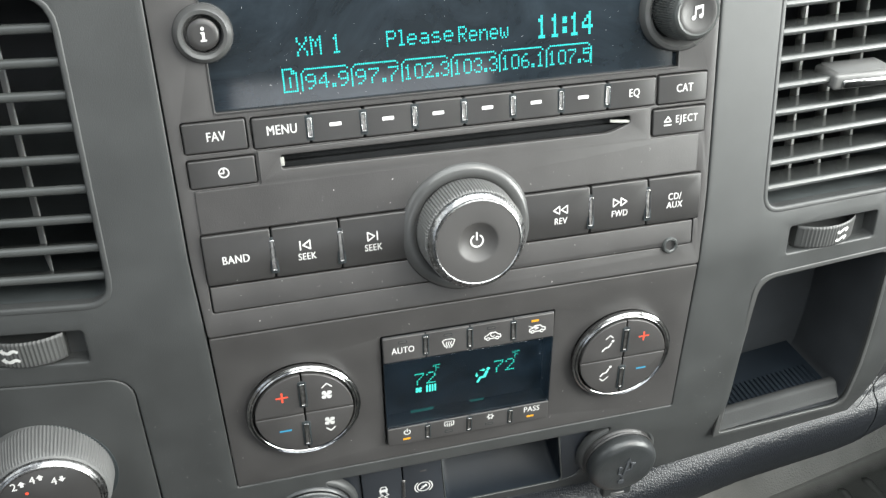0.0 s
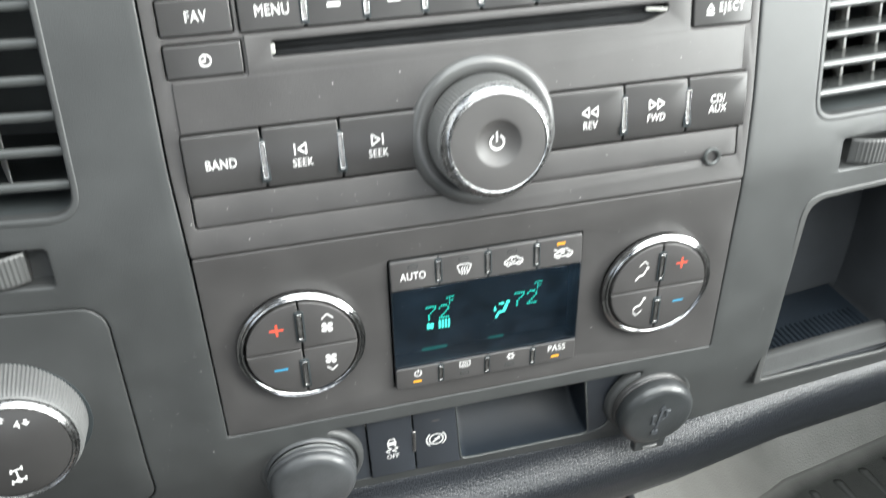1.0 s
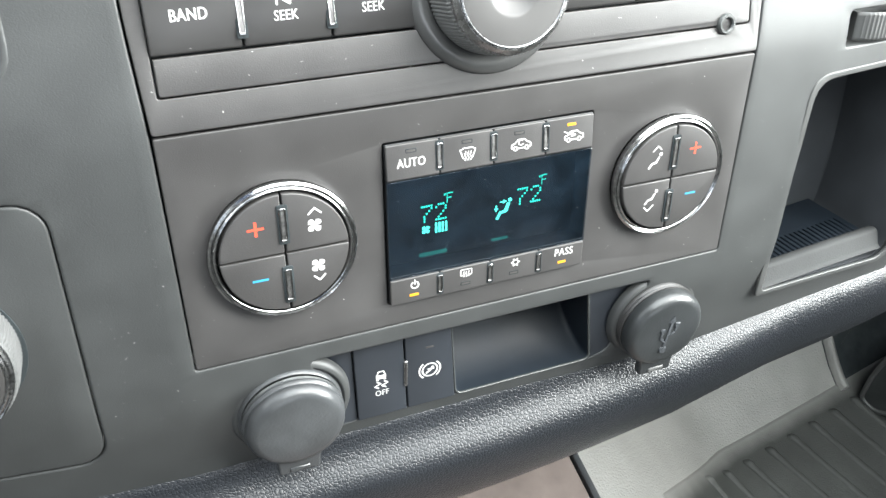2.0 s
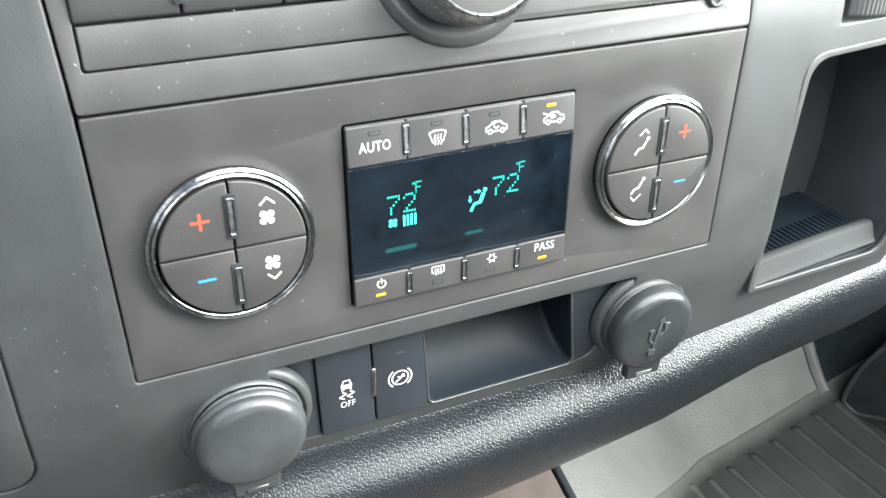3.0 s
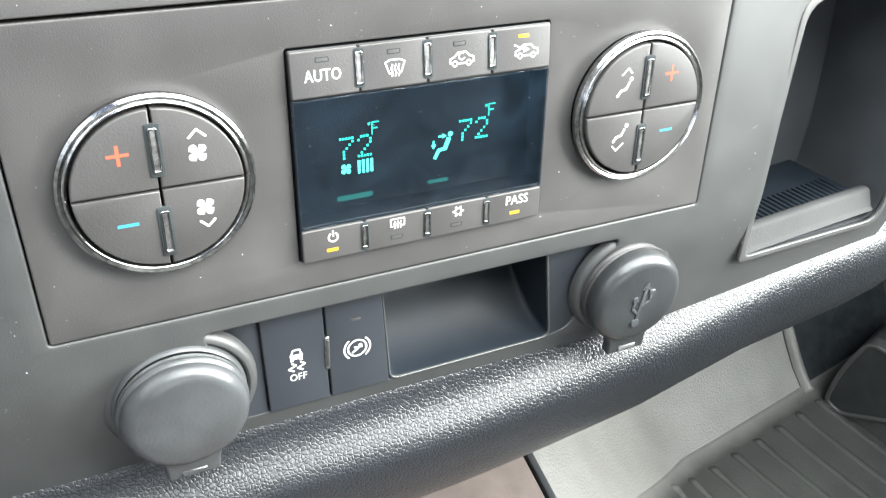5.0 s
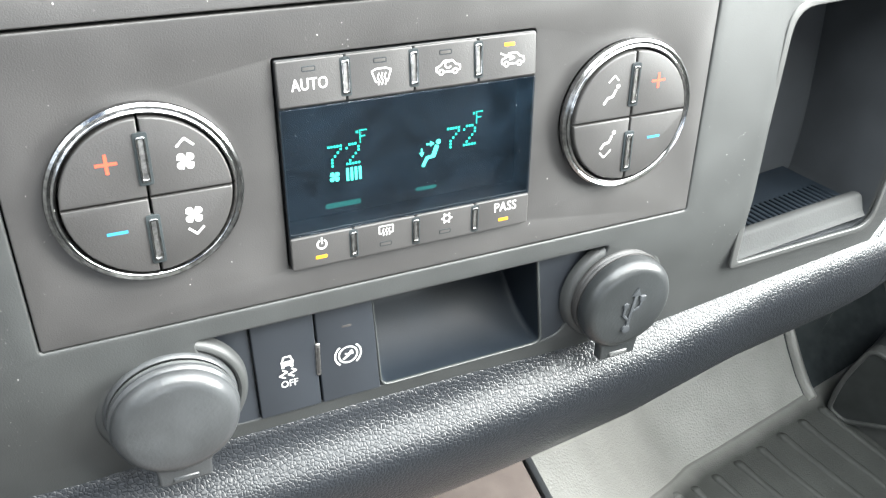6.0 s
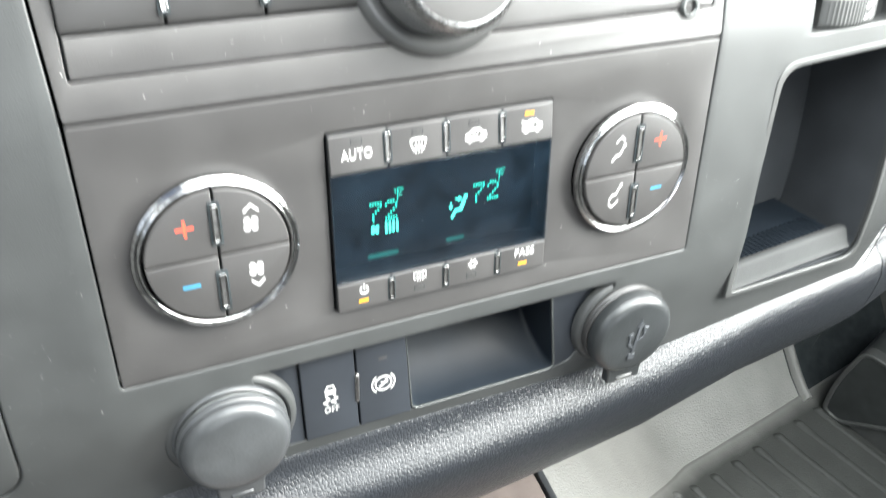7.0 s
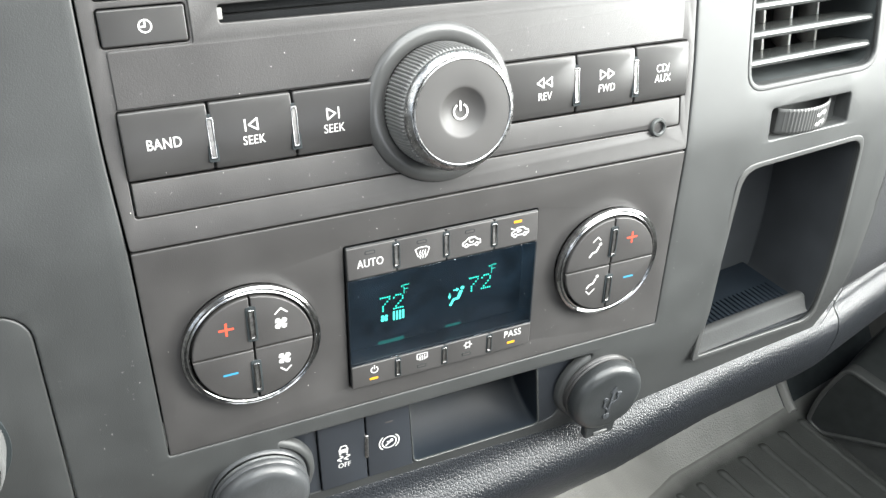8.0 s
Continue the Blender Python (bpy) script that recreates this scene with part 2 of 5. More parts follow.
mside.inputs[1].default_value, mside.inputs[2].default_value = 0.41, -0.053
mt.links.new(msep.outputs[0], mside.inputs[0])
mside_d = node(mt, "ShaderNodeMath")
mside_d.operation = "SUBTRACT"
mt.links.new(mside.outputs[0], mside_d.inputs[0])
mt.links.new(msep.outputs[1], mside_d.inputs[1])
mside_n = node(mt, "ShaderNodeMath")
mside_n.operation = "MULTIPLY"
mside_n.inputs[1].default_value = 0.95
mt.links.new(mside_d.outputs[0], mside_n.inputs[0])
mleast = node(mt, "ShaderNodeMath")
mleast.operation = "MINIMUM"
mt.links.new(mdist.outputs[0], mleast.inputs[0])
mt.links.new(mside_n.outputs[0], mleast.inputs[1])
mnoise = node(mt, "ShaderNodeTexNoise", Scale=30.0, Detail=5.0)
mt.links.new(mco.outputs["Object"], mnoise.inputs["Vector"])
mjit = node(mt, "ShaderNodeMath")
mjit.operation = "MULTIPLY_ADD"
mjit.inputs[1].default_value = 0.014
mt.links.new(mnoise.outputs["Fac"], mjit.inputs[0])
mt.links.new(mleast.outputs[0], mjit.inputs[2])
mshade = node(mt, "ShaderNodeMapRange")
mshade.inputs["From Min"].default_value, mshade.inputs["From Max"].default_value = 0.002, 0.030
mt.links.new(mjit.outputs[0], mshade.inputs["Value"])
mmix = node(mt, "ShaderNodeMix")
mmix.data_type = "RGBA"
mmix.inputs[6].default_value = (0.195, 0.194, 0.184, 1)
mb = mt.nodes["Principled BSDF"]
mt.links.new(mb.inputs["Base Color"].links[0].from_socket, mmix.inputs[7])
mt.links.new(mshade.outputs[0], mmix.inputs[0])
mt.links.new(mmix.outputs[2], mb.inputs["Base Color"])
M_CARPET = plastic("brown_grey_carpet", (0.15, 0.125, 0.115), 0.9, 0.8, 900, 0.2, 0.2, 30)
M_KICK = plastic("moulded_kick_panel", (0.030, 0.033, 0.033), 0.36, 0.3, 700, 0.2, 0.5)
# Lighter copy of the kick panel's grey, for its highlit edge and foot.
M_KICK_LIT = plastic("lit_kick_grey", (0.055, 0.057, 0.056), 0.45, 0.3, 700, 0.15)
M_TRIM = plastic("grey_cab_trim", (0.10, 0.10, 0.097), 0.7, 0.2, 800, 0.1)
M_HEADLINER = plastic("pale_headliner", (0.42, 0.42, 0.40), 0.9, 0.3, 800, 0.08)
M_FELT = plastic("black_felt", (0.024, 0.029, 0.031), 0.85, 0.5, 1500, 0.3, 0.2)
M_BRUSH = plastic("slot_felt", (0.008, 0.0085, 0.009), 0.9, 0.6, 1500, 0.3, 0.15)
M_DUST = ink("dust", (0.75, 0.74, 0.70), 0.9)

# ---------------------------------------------------------------- mesh tools (face millimetres: x = u, y = v, z = n)
TO_WORLD = pose(0, 0, 0, 90) @ Matrix.Diagonal((0.001, 0.001, 0.001, 1))


def finish(name, bm, material, angle=38):
    me = bpy.data.meshes.new(name)
    bm.to_mesh(me)
    bm.free()
    me.materials.append(material)
    me.shade_smooth()
    me.set_sharp_from_angle(angle=radians(angle))
    return me


def part(name, bm, material, parent, label="", mm=True, angle=38):
    if mm:
        bm.transform(TO_WORLD)
    ob = new(name, finish(name, bm, material, angle))
    ob.parent = parent
    if label:
        tagged(ob, label)
    return ob


def thing(name, label, category, at=None, group="", kind=""):
    ob = new(name)
    ob.empty_display_size = 0.02
    ob.matrix_world = FACE @ (at or Matrix.Identity(4))
    return tagged(ob, label, category, group, kind)


def rrect(x0, y0, x1, y1, r=1.0, n=5):
    pts = []
    for cx, cy, a0 in ((x1 - r, y1 - r, 0), (x0 + r, y1 - r, 90), (x0 + r, y0 + r, 180), (x1 - r, y0 + r, 270)):
        for k in range(n + 1):
            a = radians(a0 + 90 * k / n)
            pts.append((cx + r * math.cos(a), cy + r * math.sin(a)))
    return pts


def rounded(corners, r, n=5):
    """A polygon with its corners rounded by arcs that start r before each corner."""
    pts, m = [], len(corners)
    for k in range(m):
        p, c, q = (Vector(corners[(k + s) % m]) for s in (-1, 0, 1))
        rk = r[k] if isinstance(r, (list, tuple)) else r
        a, b = c + (p - c).normalized() * rk, c + (q - c).normalized() * rk
        for s in range(n + 1):
            t = s / n
            pts.append(tuple((1 - t) ** 2 * a + 2 * t * (1 - t) * c + t * t * b))
    return pts


def circle(cx, cy, r, n=64):
    return [(cx + r * math.cos(2 * math.pi * k / n), cy + r * math.sin(2 * math.pi * k / n)) for k in range(n)]


def plate(loops, z0, z1, bevel=0.4, res=2):
    """A flat plate between z0 and z1 with rounded rims: the first loop is its outline, the others are openings."""
    cu = bpy.data.curves.new("plate", "CURVE")
    cu.dimensions, cu.fill_mode = "2D", "BOTH"
    bevel = min(bevel, (z1 - z0) / 2 - 0.01)
    cu.extrude, cu.bevel_depth, cu.bevel_resolution, cu.offset = (z1 - z0) / 2 - bevel, bevel, res, -bevel
    for loop in loops:
        s = cu.splines.new("POLY")
        s.points.add(len(loop) - 1)
        for p, (x, y) in zip(s.points, loop):
            p.co = (x, y, 0, 1)
        s.use_cyclic_u = True
    ob = bpy.data.objects.new("plate", cu)
    me = bpy.data.meshes.new_from_object(ob)
    bm = bmesh.new()
    bm.from_mesh(me)
    bmesh.ops.remove_doubles(bm, verts=bm.verts, dist=0.0005)
    bmesh.ops.translate(bm, verts=bm.verts, vec=(0, 0, (z0 + z1) / 2))
    bpy.data.objects.remove(ob)
    bpy.data.curves.remove(cu)
    bpy.data.meshes.remove(me)
    return bm


def cut(bm, axis, values):
    """Adds rows of edges so that a plate can be bent."""
    for value in values:
        co, no = [0, 0, 0], [0, 0, 0]
        co[axis], no[axis] = value, 1
        bmesh.ops.bisect_plane(bm, geom=[*bm.verts, *bm.edges, *bm.faces], plane_co=co, plane_no=no, dist=0.0005)
    return bm


def bend(bm, f):
    for v in bm.verts:
        v.co.z += f(v.co.x, v.co.y)
    return bm


def lathe(profile, cx=0, cy=0, seg=72, wobble=None):
    """Turns (radius, height) pairs about the face's normal."""
    bm = bmesh.new()
    rings = []
    for i, (r, z) in enumerate(profile):
        if r < 1e-6:
            rings.append([bm.verts.new((cx, cy, z))])
            continue
        ring = []
        for k in range(seg):
            a = 2 * math.pi * k / seg
            rr = r + (wobble(i, k) if wobble else 0)
            ring.append(bm.verts.new((cx + rr * math.cos(a), cy + rr * math.sin(a), z)))
        rings.append(ring)
    for a, b in zip(rings, rings[1:]):
        for k in range(seg):
            j = (k + 1) % seg
            if len(a) == 1 and len(b) > 1:
                bm.faces.new((a[0], b[j], b[k]))
            elif len(b) == 1 and len(a) > 1:
                bm.faces.new((a[k], a[j], b[0]))
            elif len(a) > 1:
                bm.faces.new((a[k], a[j], b[j], b[k]))
    bmesh.ops.recalc_face_normals(bm, faces=bm.faces)
    return bm


def box(x0, y0, z0, x1, y1, z1, bevel=0.0, seg=2):
    bm = bmesh.new()
    bmesh.ops.create_cube(bm, size=1)
    for v in bm.verts:
        v.co = (x0 + (v.co.x + 0.5) * (x1 - x0), y0 + (v.co.y + 0.5) * (y1 - y0), z0 + (v.co.z + 0.5) * (z1 - z0))
    if bevel:
        bmesh.ops.bevel(bm, geom=bm.edges[:], offset=bevel, segments=seg, affect="EDGES", profile=0.5)
    return bm


def join(*bms):
    me = bpy.data.meshes.new("join")
    out = bmesh.new()
    for b in bms:
        b.to_mesh(me)
        out.from_mesh(me)
        b.free()
    bpy.data.meshes.remove(me)
    return out


class Ink:
    """Printed marks: flat strokes, discs and letters a hair above the surface they are printed on."""

    def __init__(self, z=0.1, dx=0.0, dy=0.0):
        self.bm, self.z, self.dx, self.dy = bmesh.new(), z, dx, dy

    def poly(self, pts):
        vs = [self.bm.verts.new((x + self.dx, y + self.dy, self.z)) for x, y in pts]
        f = self.bm.faces.new(vs)
        f.normal_update()
        if f.normal.z < 0:
            f.normal_flip()
        return self

    def disc(self, x, y, r, n=14):
        return self.poly(circle(x, y, r, n))

    def line(self, pts, w, closed=False):
        pts = list(pts) + ([pts[0]] if closed else [])
        for (ax, ay), (bx, by) in zip(pts, pts[1:]):
            d = Vector((bx - ax, by - ay))
            if d.length < 1e-6:
                continue
            d = d.normalized() * w / 2
            ex, ey = d.x * 0.35, d.y * 0.35
            self.poly([(ax - d.y - ex, ay + d.x - ey), (ax + d.y - ex, ay - d.x - ey), (bx + d.y + ex, by - d.x + ey), (bx - d.y + ex, by + d.x + ey)])
            self.z += 0.0004
        return self

    def arc(self, x, y, r, a0, a1, w, n=16):
        return self.line([(x + r * math.cos(radians(a0 + (a1 - a0) * k / n)), y + r * math.sin(radians(a0 + (a1 - a0) * k / n))) for k in range(n + 1)], w)

    def text(self, s, x, y, h, squeeze=0.78, bold=0.0, space=1.06):
        """A word centred on x, y with capitals h high."""
        cu = bpy.data.curves.new("word", "FONT")
        cu.body, cu.align_x, cu.align_y, cu.size, cu.offset = s, "CENTER", "CENTER", 1.0, bold
        cu.resolution_u = 3
        cu.space_character = space
        ob = bpy.data.objects.new("word", cu)
        me = bpy.data.meshes.new_from_object(ob)
        b = bmesh.new()
        b.from_mesh(me)
        ys = [v.co.y for v in b.verts]
        k = h / 0.70
        mid = (max(ys) + min(ys)) / 2
        for v in b.verts:
            v.co = (x + self.dx + v.co.x * k * squeeze, y + self.dy + (v.co.y - mid) * k, self.z)
        for shift in (-0.012, 0.0, 0.012):
            twin = b.copy()
            bmesh.ops.translate(twin, verts=twin.verts, vec=(shift * k, 0, 0.002 * shift))
            twin.to_mesh(me)
            twin.free()
            self.bm.from_mesh(me)
        b.free()
        bpy.data.objects.remove(ob)
        bpy.data.curves.remove(cu)
        bpy.data.meshes.remove(me)
        return self


# 5 x 7 dot letters, a column a number, lowest bit at the top
DOTS = {
    "X": "63 14 08 14 63", "M": "7f 02 0c 02 7f", "1": "00 42 7f 40 00", "P": "7f 09 09 09 06", "l": "41 7f 40", "e": "38 54 54 54 18",
    "a": "20 54 54 54 78", "s": "48 54 54 54 20", "R": "7f 09 19 29 46", "n": "7c 08 04 04 78", "w": "3c 40 30 40 3c", "9": "06 49 49 29 1e",
    "4": "18 14 12 7f 10", ".": "60 60", "7": "01 71 09 05 03", "0": "3e 41 41 41 3e", "2": "42 61 51 49 46", "3": "22 41 49 49 36",
    "6": "3c 4a 49 49 30", "5": "27 45 45 45 39", " ": "00 00", ":": "36 36", "F": "7f 09 09 09 01", "o": "06 09 09 06",
}


def dot_columns(s):
    cols = []
    for ch in s:
        cols += [int(c, 16) for c in DOTS[ch].split()] + [0]
    return cols[:-1]


def dot_field(on, x0, y0, x1, y1, nx, ny, z, fill=0.70, slant=0.0):
    """Lit cells (column, row from the top) of a dot display that spans the given box."""
    bm = bmesh.new()
    px, py = (x1 - x0) / nx, (y1 - y0) / ny
    for c, r in sorted(on):
        cx, cy = x0 + (c + 0.5) * px, y1 - (r + 0.5) * py
        a, b = px * fill / 2, py * fill / 2
        bm.faces.new([bm.verts.new((cx + i * a, cy + j * b, z)) for i, j in ((-1, -1), (1, -1), (1, 1), (-1, 1))])
    return bm


def dot_text(s, x0, y0, x1, y1, z, bold=False):
    cols = dot_columns(s)
    on = {(c, r) for c, bits in enumerate(cols) for r in range(7) if bits >> r & 1}
    if not bold:
        return dot_field(on, x0, y0, x1, y1, len(cols), 7, z)
    fat = {(2 * c + i, 2 * r + j) for c, r in on for i in (0, 1) for j in (0, 1)}
    return dot_field(fat, x0, y0, x1, y1, 2 * len(cols), 14, z, 0.85)


# ---------------------------------------------------------------- the face of the dashboard
def smooth_ramp(x, soft):
    return 0.5 * (x + math.sqrt(x * x + soft * soft))


def face_depth(u, v):
    """How far the trim lies behind the flat of the climate panel: it leans back above it and falls away to both sides."""
    side = max(0.0, abs(u) - 100)
    fall = 0.085 * side - 0.0001 * side * side if u > 0 else 0.09 * side + 0.0004 * side * side
    return -0.171 * smooth_ramp(v - 80, 8) - fall - 0.10 * smooth_ramp(-v - 6, 6)


def on_face(u, v, raise_n=0.0):
    """The pose of a thing let into the trim at u, v, square to the trim there."""
    e = 2.0
    su = (face_depth(u + e, v) - face_depth(u - e, v)) / (2 * e)
    sv = (face_depth(u, v + e) - face_depth(u, v - e)) / (2 * e)
    z = Vector((-su, -sv, 1)).normalized()
    x = Vector((1, 0, su)).normalized()
    y = z.cross(x)
    o = Vector((u, v, face_depth(u, v))) + z * raise_n
    m = Matrix(((x.x, y.x, z.x, o.x), (x.y, y.y, z.y, o.y), (x.z, y.z, z.z, o.z), (0, 0, 0, 1)))
    return TO_WORLD @ m @ TO_WORLD.inverted()


def pad_top(u):
    return -43.8 + 0.06 * smooth_ramp(u - 50, 20) - 0.05 * smooth_ramp(-u - 60, 20)


VENT_L = rounded([(-131, 96), (-130.5, 201.5), (-214, 202), (-214, 96)], [9, 11, 9, 9])
VENT_R = rounded([(131, 96), (203, 96), (201, 209), (131, 209)], 8)
CUBBY = rounded([(130.9, -30.2), (206.0, -32.5), (207.0, 12), (204.6, 63.6), (134.4, 62.0)], [2.5, 8, 25, 7, 9])
WHEEL_L = rrect(-188, 72.5, -143, 86, 1.5)
WHEEL_R = rrect(145.0, 73.0, 191.0, 86, 1.5)
SWITCH_PANEL = rrect(-222, -31, -130, 63.5, 9)
STACK = rounded([(-102.3, 206), (-102.1, 108), (-100.5, 78), (-99.35, -0.35), (99.35, -0.35), (100.5, 78), (102.1, 108), (102.3, 206)], [3, 8, 8, 1.2, 1.2, 8, 8, 3])
RECESS = rounded([(-63, -7.4), (-54, -39.5), (50, -39.5), (58, -38), (70, -7.4)], [2, 2, 3, 3, 2])

dash = thing("dashboard", "charcoal grey moulded plastic truck dashboard trim, dusty", "dashboard")
outline = rounded([(-270, -52), (213, -52), (222, -30), (227, 8), (229.5, 40), (209, 236), (-270, 236)], [4, 8, 10, 20, 30, 20, 4], 6)
bm = plate([outline, STACK, VENT_L, VENT_R, CUBBY, WHEEL_L, WHEEL_R, SWITCH_PANEL, RECESS, circle(-73, -27, 11)], -5, 0, 0.75, 2)
cut(bm, 0, [-255 + 12 * k for k in range(9)] + [-147 + 6 * k for k in range(16)] + [96, 104, 112, 120, 128, 140, 152, 164, 176, 188, 200, 212, 222, 230])
cut(bm, 1, [-50 + 3 * k for k in range(17)] + [66, 72, 78, 84, 90, 96, 110, 130, 160, 200])


def tuck(bm):
    """The trim turns under towards the padded roll."""
    for v in bm.verts:
        q = 0.19 * smooth_ramp(-v.co.y - 18, 9) - 0.2
        v.co.z += face_depth(v.co.x, v.co.y) - q
        v.co.y -= q
    return bm


tuck(bm)
part("bezel", bm, M_BEZEL, dash)
part("core", box(-262, -50, -92, 214, 232, -80), M_DARK, dash, "black backing behind the openings")


def liner(loop, depth, taper, wall=1.5):
    """An open-fronted tray behind an opening: side walls that draw in towards a back."""
    bm = bmesh.new()
    cx, cy = sum(p[0] for p in loop) / len(loop), sum(p[1] for p in loop) / len(loop)
    front, back = [], []
    for x, y in loop:
        d = face_depth(x, y)
        front.append(bm.verts.new((x, y, d - 2.2)))
        back.append(bm.verts.new((cx + (x - cx) * taper, cy + (y - cy) * taper, d - depth)))
    m = len(loop)
    for k in range(m):
        bm.faces.new((front[k], front[(k + 1) % m], back[(k + 1) % m], back[k]))
    bm.faces.new(back)
    bmesh.ops.recalc_face_normals(bm, faces=bm.faces)
    bmesh.ops.reverse_faces(bm, faces=bm.faces)
    bmesh.ops.solidify(bm, geom=bm.faces[:], thickness=wall)
    return bm


# ---------------------------------------------------------------- car radio
radio = thing("car_radio", "warm black car radio with teal dot display and chrome-rimmed knob", "radio", pose(0, 0, 0.080, -9.7))
I_KNOB, T_KNOB, VOL = (-85.3, 108.3), (85.3, 103.0), (0.4, 28.9)
win = [(-85.5, 81.6), (85.7, 81.6), (85.7, 122), (-85.5, 122)]
slot = rounded([(-65.5, 60.0), (58.0, 59.0), (66.5, 62.0), (66.5, 65.0), (-65.5, 65.0)], [1.0, 3.0, 1.0, 1.0, 1.0])
row = rrect(-74.3, 67.8, 76.9, 79.2, 1.0)
holes = [rounded(win, 0.8, 2), slot, row, rrect(-97.4, 68.4, -75.6, 79.6, 1), rrect(-97.4, 56.0, -74.0, 66.5, 1), rrect(77.2, 67.6, 98.3, 79.4, 1), rrect(75.6, 55.4, 98.3, 66.4, 1), rounded([(-96.8, 8.1), (83.6, 8.1), (86.1, 4.5), (88.6, 8.1), (96.2, 8.1), (96.2, 19), (98.0, 19), (98.0, 39.1), (-96.8, 39.1)], [1, 2, 2, 2, 1, 0.3, 0.3, 0.8, 0.8], 3)]
bm = plate([rounded([(-99.9, -1.4), (99.9, -1.4), (101.5, 29), (101.8, 126), (-101.8, 126), (-101.5, 29)], [1.2, 1.2, 6, 3, 3, 6], 4), *holes], -4, 0, 0.35)
part("faceplate", bm, M_STACK, radio)
part("backing", box(-100, -0.5, -9, 100, 125, -5), M_DARK, radio, "black backing seen in the joints")
low = rounded([(-96.2, 8.6), (84.0, 8.6), (86.1, 5.2), (88.2, 8.6), (95.6, 8.6), (95.6, 18.6), (-96.2, 18.6)], [1, 2, 2, 2, 1, 0.2, 0.2], 3)
part("lower_strip", plate([low], -3, 0.3, 0.35), M_STACK, radio)
up = rounded([(-96.2, 39.5), (95.9, 39.5), (95.9, 55.0), (74.9, 55.0), (74.9, 67.4), (-73.3, 67.4), (-73.3, 55.4), (-96.2, 55.4)], [0.2, 0.2, 0.8, 0.8, 0.3, 0.3, 0.8, 0.8], 2)
part("slot_panel", plate([up, slot], -0.3, 0.6, 0.4), M_STACK, radio)

glass = part("display_window", plate([rounded(win, 0.8, 2)], -2.4, -1.4, 0.15), M_GLASS, radio, "dusty smoked black display window")
DZ = -1.36
part("window_frame", plate([rounded([(-85.9, 81.1), (86.1, 81.1), (86.1, 122.4), (-85.9, 122.4)], 1.0, 3), rounded([(-85.2, 81.9), (85.4, 81.9), (85.4, 121.7), (-85.2, 121.7)], 0.6, 2)], -1.6, 0.35, 0.18), M_BUTTON, radio, "thin glossy frame round the display")


def lit(name, bm, label="", mat=M_TEAL):
    bm.transform(TO_WORLD)
    return tagged(part(name, bm, mat, glass, label, mm=False), kind="")


lit("lit_text", dot_text("XM 1", -55.7, 97.9, -40.2, 104.4, DZ), "glowing teal dot lettering")
lit("lit_text", dot_text("Please", -24.9, 98.4, -0.9, 104.0, DZ), "glowing teal dot lettering")
lit("lit_text", dot_text("Renew", 0.8, 97.8, 19.3, 103.4, DZ), "glowing teal dot lettering")
lit("lit_clock", dot_text("11:14", 29.7, 96.6, 51.4, 104.8, DZ, True), "glowing teal dot digits")
TABS = [-55.4, -38.1, -20.4, -2.5, 15.4, 33.2, 51.3]
for k, word in enumerate(("94.9", "97.7", "102.3", "103.3", "106.1", "107.5")):
    a, b = TABS[k], TABS[k + 1]
    nx = 24
    on = {(c, 0) for c in range(2, nx - 2)} | {(1, 1)} | {(0, r) for r in range(2, 11)} | ({(nx - 2, 1)} | {(nx - 1, r) for r in range(2, 11)} if k == 5 else {(nx - 2, 1)})
    lit("preset_tab", dot_field(on, a, 86.0, b, 93.9, nx, 11, DZ), "glowing teal dotted tab outline")
    pad = 1.5 if len(word) == 4 else 0.9
    lit("lit_text", dot_text(word, a + pad, 86.5, b - pad * 0.5, 91.9, DZ), "glowing teal dot digits")
on = {(0, r) for r in range(11)} | {(c, 10) for c in range(7)} | {(6, r) for r in range(3, 11)} | {(c, 0) for c in range(5)} | {(4, 1), (5, 1), (4, 2), (5, 2), (6, 2)} | {(3, r) for r in range(4, 9)}
lit("page_icon", dot_field(on, -61.6, 86.0, -56.4, 94.4, 7, 11, DZ), "glowing teal page symbol")


def button(parent, x0, y0, x1, y1, z0, z1, name="button", r=0.6, bevel=0.5, crown=0.0, mat=M_BUTTON, label="", grow=0.0):
    loop = rrect(x0, y0, x1, y1, r, 3)
    bm = plate([loop], z0, z1, bevel)
    if crown:
        ym, hh = (y0 + y1) / 2, (y1 - y0) / 2
        cut(bm, 1, [y0 + (y1 - y0) * k / 8 for k in range(1, 8)])
        bend(bm, lambda x, y: crown * (1 - ((y - ym) / hh) ** 2) + grow * (y - ym) / hh)
    return part(name, bm, mat, parent, label)


def legend(parent, ink_marks, mat=M_WHITE, label="white printed legend", name="legend"):
    return part(name, ink_marks.bm, mat, parent, label)


def pin_ring(x, y0, y1, z, w):
    return plate([rrect(x - w * 0.50, y0 - 0.1, x + w * 0.50, y1 + 0.1, 0.5, 3), rrect(x - w * 0.30, y0 + 0.55, x + w * 0.30, y1 - 0.55, 0.25, 2)], z - 0.9, z + 0.42, 0.16)


def pin(parent, x, y0, y1, z, w=1.8):
    well = part("pin_well", plate([rrect(x - w * 0.80, y0 - 1.0, x + w * 0.80, y1 + 1.0, 0.6, 3)], z - 1.2, z + 0.03, 0.1), M_FELT, parent)
    staple = part("divider_pin", pin_ring(x, y0, y1, z, w), M_CHROME, parent, "bright metal divider pin")
    part("pin_core", plate([rrect(x - w * 0.30, y0 + 0.5, x + w * 0.30, y1 - 0.5, 0.3, 2)], z - 0.6, z + 0.12, 0.12), M_PIN, staple, "satin grey core")
    return staple


